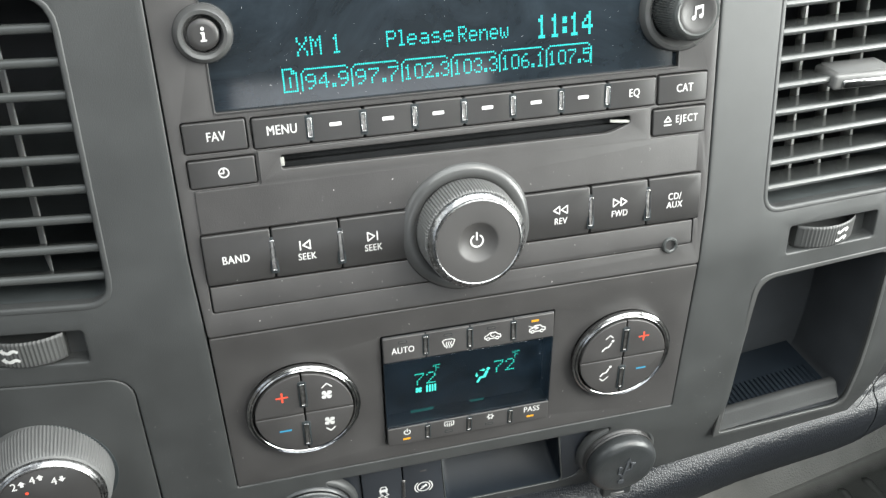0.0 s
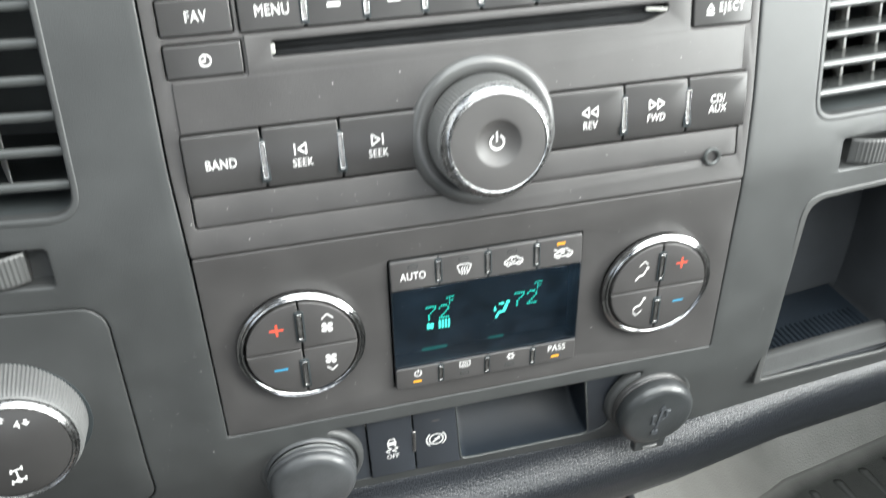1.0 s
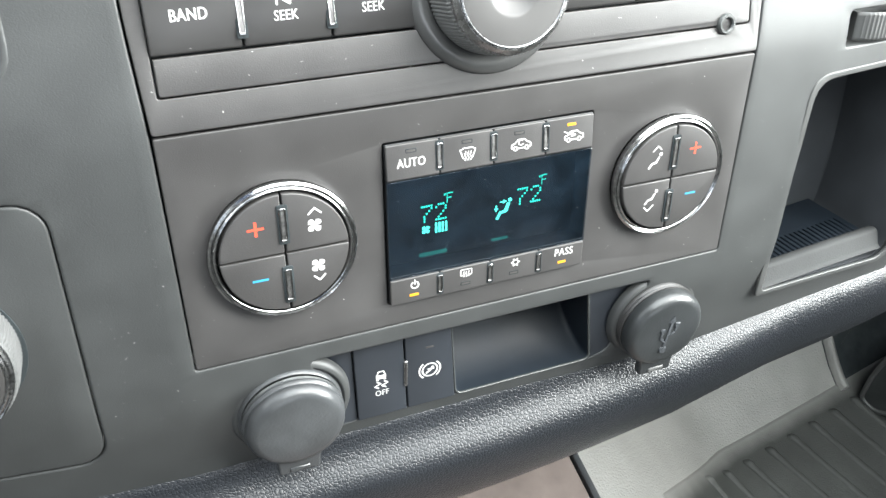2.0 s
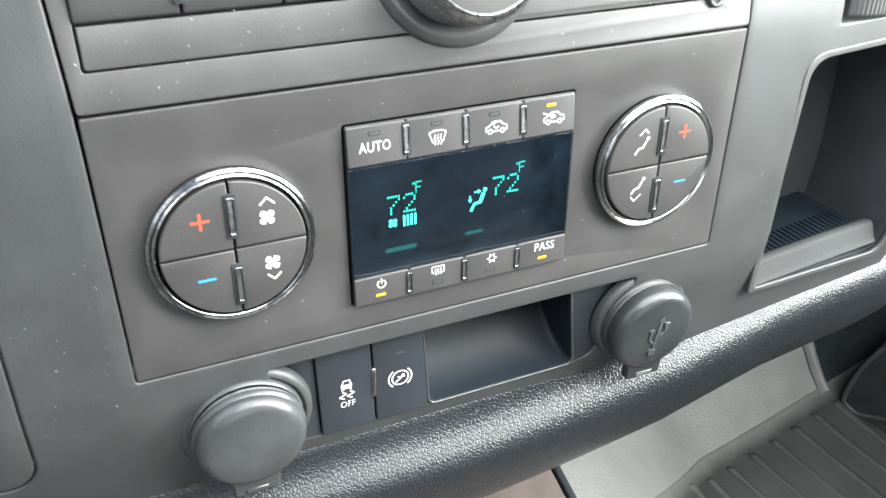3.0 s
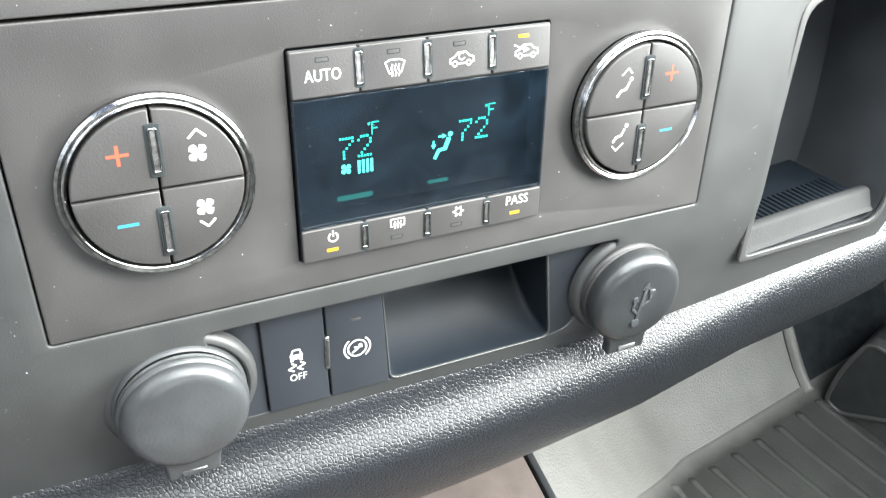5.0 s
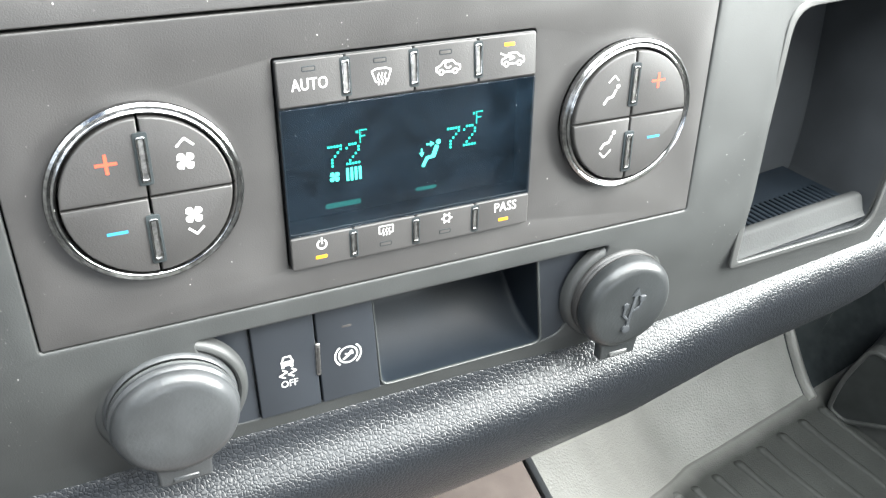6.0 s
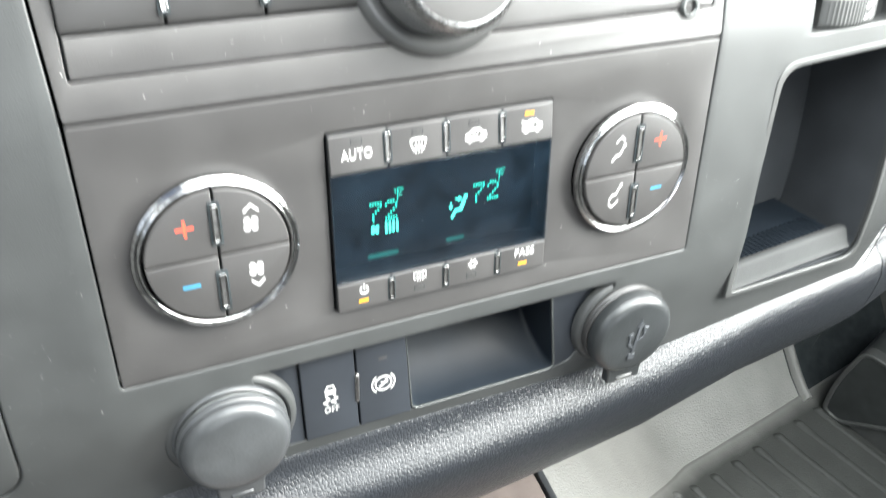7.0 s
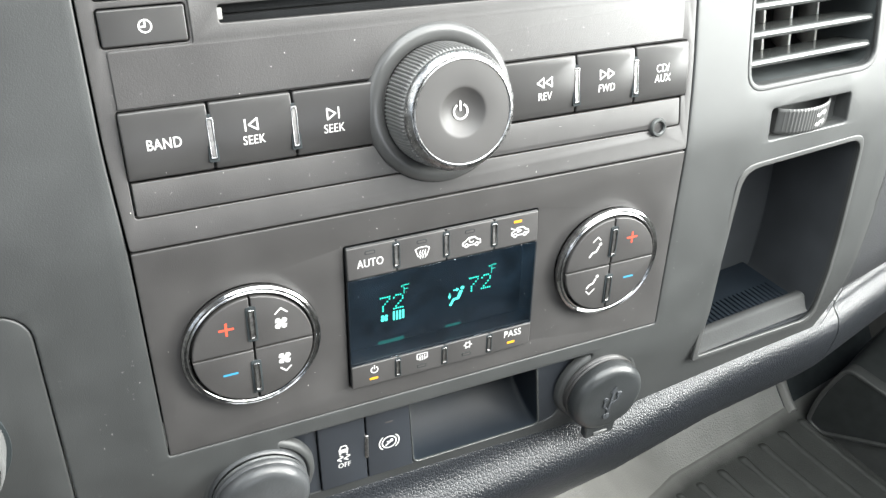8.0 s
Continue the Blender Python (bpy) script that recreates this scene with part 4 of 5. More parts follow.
def air_vent(loop, x0, x1, tab, label, skew, tilt, v, pitch, top, tab_row):
    at = thing("air_vent", label, "air vent", group="dashboard air vents")
    part("housing", liner(loop, 62, 0.94), M_DUCT, at)
    bm = plate([offset_loop(loop, 2.0), offset_loop(loop, -0.5)], -2.0, 0.5, 0.9, 4)
    cut(bm, 0, [-200, -185, -170, -155, -140, 140, 155, 170, 185, 195])
    cut(bm, 1, [110, 125, 140, 155, 170, 185])
    bend(bm, face_depth)
    part("opening_rim", bm, M_BEZEL, at, "rounded rim of the opening")
    n = 0
    while v < top:
        bm = bmesh.new()
        # a slat: rounded nose, flat blade that runs back and slightly up
        prof = [(0.1 + 1.65 * math.cos(radians(a)), 1.65 * math.sin(radians(a))) for a in range(-110, 111, 20)] + [(-2.5, 1.25 - 2.5 * tilt), (-13, 0.8 - 13 * tilt), (-13, -13 * tilt), (-2.5, -1.0 - 2.5 * tilt)]
        rows = []
        for x in (x0, x0 + 0.25 * (x1 - x0), x0 + 0.5 * (x1 - x0), x0 + 0.75 * (x1 - x0), x1):
            dx = face_depth(x, v) - 3.6
            rows.append([bm.verts.new((x, v + dy, dx + dz)) for dz, dy in prof])
        for a, b in zip(rows, rows[1:]):
            for i in range(len(prof)):
                j = (i + 1) % len(prof)
                bm.faces.new((a[i], a[j], b[j], b[i]))
        bm.faces.new(rows[0])
        bm.faces.new(rows[-1])
        bmesh.ops.recalc_face_normals(bm, faces=bm.faces)
        slat = part("slat", bm, M_SLAT, at, angle=60)
        if n == tab_row:
            dt = face_depth((tab[0] + tab[1]) / 2, v) - 3
            tb = part("vent_tab", box(tab[0], v - 3.7, dt - 10, tab[1], v + 3.0, dt + 5.0, 1.7, 4), M_TAB, slat, "satin dark grey vent tab")
            part("tab_inlay", box(tab[0] + 3.4, v - 3.0, dt + 3.6, tab[1] - 2.0, v + 0.8, dt + 6.0, 0.9, 3), M_CHROME, tb, "chrome inlay of the tab")
            grip = []
            for i in range(14):
                z = dt - 9.0 + 0.90 * i
                grip.append(box(tab[0] + 2.0, v + 2.7, z, tab[1] - 2.0, v + 3.45, z + 0.5, 0.15, 1))
            part("grip_ribs", join(*grip), M_KNURL, tb, "fine grey ribs on top of the tab")
        v += pitch
        n += 1
    w, step, x = (0.4, 31.0, x0 + 30.5) if skew > 0 else (0.7, 15.5, x0 + 7)
    while x < x1 - 4:
        bm = box(x - w, 98, -22, x + w, 206, 0, 0.3, 1)
        for vert in bm.verts:
            vert.co.x += skew * vert.co.z
            vert.co.z += face_depth(x, vert.co.y) - 17
        part("vane", bm, M_VANE, at, "pale grey upright vane")
        x += step
    return at


air_vent(VENT_L, -213.5, -131.5, (-192, -169), "black air vent with horizontal slats and upright vanes", 0.31, 0.42, 105.2, 10.65, 196, 3)
air_vent(VENT_R, 131.5, 201.0, (158.0, 188.0), "black air vent with horizontal slats and a grey tab", -0.55, 0.08, 103.8, 10.6, 206, 4)


def thumbwheel(x0, x1, y0, y1, w0, w1, mark_x, flip):
    at = thing("vent_thumbwheel", "black ribbed vent thumbwheel with white wavy arrows", "thumbwheel", group="vent thumbwheels")
    xm, ym = (x0 + x1) / 2, (y0 + y1) / 2
    loop = rrect(x0, y0, x1, y1, 1.5)
    part("well", liner(loop, 6.5, 0.96, 1.0), M_BEZEL, at)
    cx, R = (w0 + w1) / 2, 24.0
    half = (w1 - w0) / 2
    bm = bmesh.new()
    rows = []
    hatch = [(y0 + 1.2, -0.5)] + [(y0 + 1.9 + (y1 - y0 - 3.8) * r / 12, 0.14 * (r % 2)) for r in range(13)] + [(y1 - 1.2, -0.5)]
    for s in range(41):
        x = -half + 2 * half * s / 40
        z = math.sqrt(R * R - x * x) - math.sqrt(R * R - half * half) - 3.4
        z += 0.22 * (s % 2)
        rows.append([bm.verts.new((cx + x, y, z + e)) for y, e in hatch])
    for a, b in zip(rows, rows[1:]):
        for i in range(len(a) - 1):
            bm.faces.new((a[i], b[i], b[i + 1], a[i + 1]))
    ends = [[bm.verts.new((r[0].co.x, y, -9)) for y in (y0 + 1.2, y1 - 1.2)] for r in (rows[0], rows[-1])]
    bm.faces.new([*rows[0], ends[0][1], ends[0][0]])
    bm.faces.new([*reversed(rows[-1]), ends[1][0], ends[1][1]])
    bmesh.ops.recalc_face_normals(bm, faces=bm.faces)
    dep = lambda x, y: face_depth(x, ym) + 1.0
    bend(bm, dep)
    wheel = part("wheel", bm, M_WHEEL, at, "cross-hatched grey wheel", angle=25)
    k = Ink(0)
    for yy in (ym - 2.0, ym + 2.0):
        pts = [(mark_x + o, yy + 0.55 * math.sin(o * 1.3)) for o in [-2.4 + 4.8 * i / 10 for i in range(11)]]
        k.line(pts, 1.3)
        e = pts[0] if flip else pts[-1]
        s = -1 if flip else 1
        k.poly([(e[0], e[1] + 1.5), (e[0] + s * 1.9, e[1]), (e[0], e[1] - 1.5)])
    for v in k.bm.verts:
        x = v.co.x - cx
        v.co.z += math.sqrt(max(1, R * R - x * x)) - math.sqrt(R * R - half * half) - 3.4 + 0.35 + dep(v.co.x, ym)
    legend(wheel, k, label="white wavy arrows")
    return at


thumbwheel(-188, -143, 72.5, 86, -180, -150.5, -168.5, True)
thumbwheel(145.0, 191.0, 73.0, 86, 150.5, 181, 170.5, False)

# ---------------------------------------------------------------- four-wheel-drive switch
panel = thing("drive_selector", "charcoal switch panel with a grey-gripped rotary drive knob", "rotary switch")
bm = plate([rrect(-221.6, -30.6, -130.35, 63.15, 8.7)], -5, -0.1, 0.8)
cut(bm, 0, [-210, -198, -186, -174, -162, -150, -140])
cut(bm, 1, [-27, -24, -21, -18, -15, -12, -6, 0])
tuck(bm)
part("panel", bm, M_BEZEL, panel)
axis = Vector((0.10, 0.03, 1)).normalized()
across = Vector((1, 0, -0.10)).normalized()
turn = Matrix((across, axis.cross(across), axis)).transposed().to_4x4()
SEAT = Matrix.Translation((-169.0, 20.6, face_depth(-166, 18))) @ turn


def seated(bm):
    bm.transform(SEAT)
    return bm


bm = lathe([(0, 0.25), (8, 0.25), (16, 0.25), (21, 0.25), (24.5, 0.25), (24.9, -1.0)], -168.3, 19.6, 72)
bend(bm, face_depth)
part("knob_gap", bm, M_FELT, panel, "black gap round the knob's foot")
knob = part("rotary_knob", seated(lathe([(23.4, -6), (23.6, 0.5), (23.5, 3.0), (22.0, 14.0), (21.3, 16.5), (20.6, 17.4)], 0, 0, 440, lambda i, k: 0.4 * (k % 4 in (1, 2)) if 1 < i < 4 else 0)), M_KNURL, panel, "finely ribbed grey knob grip", angle=24)
part("chrome_ring", seated(lathe([(20.8, 16.6), (20.7, 18.0), (20.3, 19.0), (19.8, 19.4), (19.4, 19.1), (19.1, 19.5), (18.7, 19.7), (18.3, 19.5)], 0, 0, 96)), M_RIM, knob, "chrome ring")
part("dial", seated(lathe([(0, 19.7), (17.6, 19.7), (18.3, 19.2)], 0, 0, 72)), M_BUTTON, knob, "flat black dial")
k = Ink(19.8)


def arrow(k, x, y, up):
    s = 1 if up else -1
    k.poly([(x - 0.55, y - 1.2 * s), (x + 0.55, y - 1.2 * s), (x + 0.55, y + 0.1 * s), (x - 0.55, y + 0.1 * s)]).poly([(x - 1.4, y), (x + 1.4, y), (x, y + 1.5 * s)])


for word, x, y, up in (("2", -5.6, 11.8, True), ("4", 1.0, 13.0, True), ("4", 8.0, 10.2, False)):
    x, y = x - 2.8, y + 1.2
    k.text(word, x - 1.1, y, 3.5, 0.85)
    arrow(k, x + 1.7, y + 0.3, up)
x, y = -1.0, -9.4
k.line([(x - 1.4, y + 2.2), (x + 2.0, y + 3.0)], 0.6).line([(x - 1.8, y - 2.4), (x + 2.4, y - 1.6)], 0.6).line([(x + 0.2, y + 2.6), (x + 0.3, y - 2.0)], 0.6)
k.line([(x - 1.6, y + 1.4), (x - 1.2, y + 3.0)], 0.7).line([(x + 2.0, y + 2.2), (x + 2.2, y + 3.8)], 0.7).line([(x - 2.0, y - 3.2), (x - 1.7, y - 1.6)], 0.7).line([(x + 2.3, y - 2.4), (x + 2.6, y - 0.8)], 0.7)
k.arc(x + 0.3, y - 2.0, 0.8, 0, 360, 0.5, 10)
seated(k.bm)
legend(knob, k)
k = Ink(19.82)
k.disc(-5.9, 8.6, 0.65)
seated(k.bm)
legend(knob, k, M_RED, "small orange-red lamp", "lamp")

# ---------------------------------------------------------------- switches and pocket in the recess below
RECESS_SEAT = pose(0, 0.0056, -0.0100, 3.0)
POCKET_RIM = [(-10.4, 3.4), (-7.3, -33.5), (50.2, -33.5), (45.2, 3.4)]
rp = part("recess_panel", plate([rounded([(-66, 5.5), (-66, -35.5), (56, -35.5), (64, -34), (76, 5.5)], 1.5, 3), rounded(POCKET_RIM, [1, 3, 3, 1], 4), rounded([(-47.7, 3.6), (-46.4, -34.2), (-7.9, -34.2), (-10.7, 3.6)], 0.6, 2)], -3.4, -0.4, 0.4), M_SWITCH, dash, "black recessed switch surround")
rp.matrix_basis = RECESS_SEAT


def switch(x0, x1, foot0, foot1, label):
    at = thing("dash_switch", label, "switch", RECESS_SEAT, group="switches in the recess")
    part("rocker", plate([rounded([(foot0, -33.9), (foot1, -33.9), (x1, 3.4), (x0, 3.4)], 0.5, 3)], -4, 0.6, 0.4), M_SWITCH, at)
    return at


s1 = switch(-47.3, -29.1, -46.1, -27.5, "black traction control OFF switch in the recess")
s2 = switch(-28.5, -11.0, -26.9, -8.2, "black trailer brake switch with round white symbol")
SZ = 0.68
k = Ink(SZ)
x, y = -37.3, -17.4
k.poly([(x - 1.7, y + 1.2), (x + 1.7, y + 1.2), (x + 2.0, y + 3.0), (x - 2.0, y + 3.0)]).line([(x - 1.5, y + 3.0), (x - 1.0, y + 4.6), (x + 1.0, y + 4.6), (x + 1.5, y + 3.0)], 0.5)
k.poly([(x - 1.8, y + 0.6), (x - 0.9, y + 0.6), (x - 0.9, y + 1.3), (x - 1.8, y + 1.3)]).poly([(x + 0.9, y + 0.6), (x + 1.8, y + 0.6), (x + 1.8, y + 1.3), (x + 0.9, y + 1.3)])
for o in (-1.5, 1.2):
    k.line([(x + o, y), (x + o + 1.3, y - 1.0), (x + o - 1.0, y - 2.0), (x + o + 0.6, y - 3.0)], 0.55)
k.text("OFF", x + 0.3, y - 5.3, 2.5, 0.80)
legend(s1, k)
k = Ink(SZ)
x, y = -18.6, -17.6
k.arc(x, y, 2.9, 0, 360, 0.55, 26).arc(x, y, 4.1, 130, 230, 0.55, 12).arc(x, y, 4.1, -50, 50, 0.55, 12)
k.line([(x - 1.5, y - 1.4), (x + 0.2, y - 0.2), (x + 1.2, y + 1.2)], 0.7).line([(x - 0.9, y + 0.4), (x + 1.6, y + 0.2)], 0.55).disc(x + 1.0, y + 0.9, 0.6)
legend(s2, k)
part("lamp", plate([rrect(-20.3, -7.4, -17.3, -6.6, 0.1, 1)], 0.2, 0.66, 0.02), M_LENS_OFF, s2, "unlit lamp")
part("divider_pin", plate([rrect(-28.7, -22.6, -27.2, -10.8, 0.5, 3)], -1, 1.0, 0.4), M_PIN, s2, "satin grey divider")
part("divider_core", plate([rrect(-28.3, -21.6, -27.6, -11.8, 0.3, 3)], 0.2, 1.2, 0.1), M_BUTTON, s2, "black middle of the divider")

pocket = thing("storage_pocket", "empty shallow dark storage pocket in the recess", "storage pocket", RECESS_SEAT)
bm = bmesh.new()
fr = rounded(POCKET_RIM, [1, 3, 3, 1], 4)
rings = []
for q in range(9):
    # the tray's back leans up and away: each ring is a slice further in, its foot lifted along a curve
    t = q / 8
    lift = 17.0 * t ** 1.8
    ring = []
    for x, y in fr:
        low = min(1.0, max(0.0, (3.4 - y) / 36.9))
        ring.append(bm.verts.new((19 + (x - 19) * (1 - 0.08 * t), y + lift * low, -0.6 - 25.0 * t)))
    rings.append(ring)
for a, b in zip(rings, rings[1:]):
    for i in range(len(fr)):
        j = (i + 1) % len(fr)
        bm.faces.new((a[i], a[j], b[j], b[i]))
bm.faces.new(rings[-1])
bmesh.ops.recalc_face_normals(bm, faces=bm.faces)
bmesh.ops.reverse_faces(bm, faces=bm.faces)
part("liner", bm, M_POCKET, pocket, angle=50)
rim = plate([rounded([(-11.0, 4.2), (-8.0, -34.3), (51.1, -34.3), (46.0, 4.2)], [2.5, 3.5, 3.5, 2.5], 4), fr], -1, 0.3, 0.35)
part("rim", rim, M_SLAT, pocket, "thin glossy black rim")

# ---------------------------------------------------------------- socket covers
def socket_cover(u, v, name, label, category, mark, ring=1.0, gloss=M_RUBBER, skin=M_RUBBER):
    at = thing(name, label, category, on_face(u, v))
    part("collar", lathe([(15.0, -4), (16.4 * ring, 0.0), (16.9 * ring, 0.9), (17.4 * ring, 1.1), (17.9 * ring, 0.6), (18.1 * ring, -0.4), (18.4 * ring, -7)], 0, 0, 80), gloss, at, "black socket collar")
    part("boss", lathe([(17.4, -4), (17.9, -0.9), (18.6 * ring, -0.4), (19.5 * ring, -0.5), (20.3 * ring, -1.1), (20.9 * ring, -2.2), (21.2 * ring, -4)], 0.6, 0.2, 80), M_BEZEL, at, "moulded charcoal boss round the socket")
    part("socket_rim", lathe([(15.2, 0.5), (17.0, 1.6), (17.5, 2.2), (17.2, 2.9), (15.0, 3.2)], 0, 0, 80), M_SLAT if gloss is M_RUBBER else gloss, at, "glossy black rim of the socket")
    skirt = [(15.4, 2.6), (16.7, 2.9), (17.0, 3.6)] if mark else [(15.4, 2.6), (17.0, 2.8), (17.6, 3.3), (17.6, 4.1), (16.9, 4.6), (16.7, 5.0)]
    crown = [(17.0, 5.4), (17.0, 6.4), (16.7, 7.4), (15.9, 8.6), (14.9, 9.3), (13.4, 9.7), (8, 9.85), (0, 9.9)]
    cap = part("cap", bend(lathe(skirt + crown, 0, 0, 80), lambda x, y: 0.18 * math.sin(0.33 * x + 0.8) * math.cos(0.3 * y)), skin, at, "soft black rubber cap")
    tongue = plate([rounded([(-10.0, -11.5), (-7.6, -17.0), (-7.4, -22.6), (7.4, -22.6), (7.6, -17.0), (10.0, -11.5)], [0.5, 1.5, 1.4, 1.4, 1.5, 0.5], 4)], 3.4, 7.4, 1.0)
    part("hinge", tongue, skin, cap, "rubber hinge tongue")
    part("hinge_bar", box(-3.6, -21.4, 6.6, 3.6, -19.6, 7.9, 0.35, 1), M_KNURL if mark else M_RUBBER, cap, "raised hinge bar")
    if mark:
        def bar(x0, y0, x1, y1, w):
            d = Vector((x1 - x0, y1 - y0)).normalized() * w / 2
            return plate([[(x0 - d.y, y0 + d.x), (x0 + d.y, y0 - d.x), (x1 + d.y, y1 - d.x), (x1 - d.y, y1 + d.x)]], 9.2, 10.4, 0.25, 1)

        ridge = [bar(0, -7.2, 0, 5.6, 1.3), plate([[(-1.7, 5.2), (1.7, 5.2), (0, 8.4)]], 9.2, 10.4, 0.25, 1), lathe([(0, 10.6), (1.5, 10.5), (1.9, 9.3)], 0, -8.0, 20)]
        ridge += [bar(0, -4.6, -2.9, -2.2, 1.0), bar(-2.9, -2.4, -2.9, 0.8, 1.0), lathe([(0, 10.5), (1.0, 10.4), (1.35, 9.3)], -2.9, 1.5, 18)]
        ridge += [bar(0, -1.6, 2.9, 0.8, 1.0), bar(2.9, 0.6, 2.9, 3.2, 1.0), box(1.7, 3.0, 9.2, 4.1, 5.2, 10.5, 0.25, 1)]
        bm = join(*ridge)
        bmesh.ops.rotate(bm, verts=bm.verts, cent=(0, 0, 0), matrix=Matrix.Rotation(radians(-8), 3, "Z"))
        part("moulded_sign", bm, M_DARK, cap, "moulded raised connection symbol")
    return at


socket_cover(-70.8, -27.2, "power_outlet", "black rubber capped power outlet with a hinge tongue", "power outlet", False)
socket_cover(75.4, -27.4, "usb_socket", "black rubber capped socket with a moulded symbol", "usb socket", True, 0.94, M_BUTTON, M_CAP)

# ---------------------------------------------------------------- cubby on the passenger's side
def grown(loop, d):
    cx, cy = sum(p[0] for p in loop) / len(loop), sum(p[1] for p in loop) / len(loop)
    return [(x + d * (x - cx) / 35, y + d * (y - cy) / 46) for x, y in loop]


cub = thing("storage_cubby", "open dark storage cubby with a ribbed rubber floor", "storage cubby")
part("liner", liner(CUBBY, 44, 0.93), M_DARK, cub)
bm = plate([grown(CUBBY, 2.3), grown(CUBBY, -0.1)], -1.0, 0.55, 0.5, 3)
cut(bm, 0, [140, 150, 160, 170, 180, 190])
bend(bm, face_depth)
part("rim", bm, M_WHEEL, cub, "thin raised rim round the opening")
bm = bmesh.new()
prof = [(-30.5, -1.6), (-29.4, -2.4), (-28.6, -2.9), (-23.0, -4.0), (-22.1, -4.5), (-21.6, -5.6), (-21.7, -7.4), (-22.6, -9.4), (-24.5, -11)]
rows = []
for k in range(9):
    t = k / 8
    x = 132.5 + 71 * t
    rows.append([bm.verts.new((x + (0.10 - 0.3 * t) * (y + 30), y + 2.0 * t, face_depth(x, -25) + z)) for y, z in prof])
for a, b in zip(rows, rows[1:]):
    for i in range(len(prof) - 1):
        bm.faces.new((a[i], a[i + 1], b[i + 1], b[i]))
bmesh.ops.recalc_face_normals(bm, faces=bm.faces)
part("lip", bm, M_LIP, cub, "sloping grey front lip")
tray = box(136, -29, -52, 199, -25.8, -9)
for v in tray.verts:
    v.co.y += 3.5 * (v.co.x - 138) / 60
    v.co.z += face_depth(v.co.x, -25) + 3
rubber = part("rubber_mat", tray, M_POCKET, cub, "ribbed black rubber mat")
for k in range(22):
    x = 138 + 2.7 * k
    rib = box(x, -26.4, -27, x + 1.5, -25.1, -9, 0.4, 1)
    for v in rib.verts:
        v.co.y += 3.5 * (x - 138) / 60
        v.co.z += face_depth(x, -25) + 3
    part("rib", rib, M_POCKET, rubber)

# ---------------------------------------------------------------- padded roll under the trim, and the rest of the dash
pad = thing("dash_pad", "padded roll of pebbled black vinyl below the trim", "dash padding")


def sweep(section, us, depth, top):
    bm = bmesh.new()
    rows = [[bm.verts.new((u, top(u) + dv, depth(u) + dn)) for dn, dv in (section(u) if callable(section) else section)] for u in us]
    for a, b in zip(rows, rows[1:]):
        for i in range(len(a) - 1):
            bm.faces.new((a[i], a[i + 1], b[i + 1], b[i]))
    bmesh.ops.recalc_face_normals(bm, faces=bm.faces)
    return bm


ROLL = [(-14, 5), (-6, 1.6), (-3.2, 0.6), (-1.2, -1.0), (-0.5, -3.8), (0.3, -7.4), (1.6, -10.2), (4.0, -12.8), (6.8, -15.2), (8.8, -18.0), (9.7, -22.6), (8.6, -30.0), (6.2, -38.8), (3.0, -45.8), (-1.2, -52.4), (-6.6, -58.6), (-14, -64.4), (-40, -73), (-120, -80)]
ROLL_FAR = [(-14, 3), (-6, 0), (-4, -1.5), (-3.6, -2.6), (-3.2, -3.8), (-2.4, -5.0), (-1.0, -6.2), (0.4, -7.5), (1.8, -9.4), (2.8, -12.4), (3.3, -17.0), (2.8, -21), (1.4, -28), (-0.6, -35), (-4.6, -43), (-11, -51), (-18, -57), (-40, -66), (-120, -74)]
US = [-460 + 20 * k for k in range(35)] + [236]
def roll(u):
    q = min(1.0, max(0.0, (u - 10) / 150))
    return [(a + q * (c - a), b + q * (d - b)) for (a, b), (c, d) in zip(ROLL, ROLL_FAR)]


part("padding", sweep(roll, US, lambda u: (face_depth(u, -41) if abs(u) < 230 else face_depth(math.copysign(230, u), -41) - 0.25 * (abs(u) - 230)) - 4.2, lambda u: pad_top(u) - 4.2), M_LEATHER, pad, angle=80)
part("side_padding", sweep(roll, [236.8] + [240 + 20 * k for k in range(28)], lambda u: (face_depth(u, -41) if abs(u) < 230 else face_depth(math.copysign(230, u), -41) - 0.25 * (abs(u) - 230)) - 4.2, lambda u: pad_top(u) - 4.2), M_LEATHER, pad, "separate stretch of padding beyond the seam", angle=80)

body = thing("instrument_panel", "black grained instrument panel beside the grey trim", "instrument panel")
SEC = [(-30, 300), (-26, 262), (-20, 240), (-14, 200), (-6, 120), (-2, 60), (0, 20), (-1, 4), (-6, -2), (-40, -8)]
us = [222, 227, 232, 240, 260, 300, 360, 430, 520, 620, 720]
part("skin", sweep(SEC, us, lambda u: -17 - 8 * math.exp(-(u - 222) / 4) - 0.22 * (u - 222), lambda u: -34 + 0.02 * (u - 210)), M_BODY, body)
us = [-720, -600, -480, -380, -300, -268]
part("skin", sweep(SEC, us, lambda u: -30 + 0.1 * (u + 268), lambda u: -44), M_BODY, body)
part("top_deck", box(-720, 238, -560, 720, 262, -16, 6, 3), M_BODY, body, "black grained dashboard top")

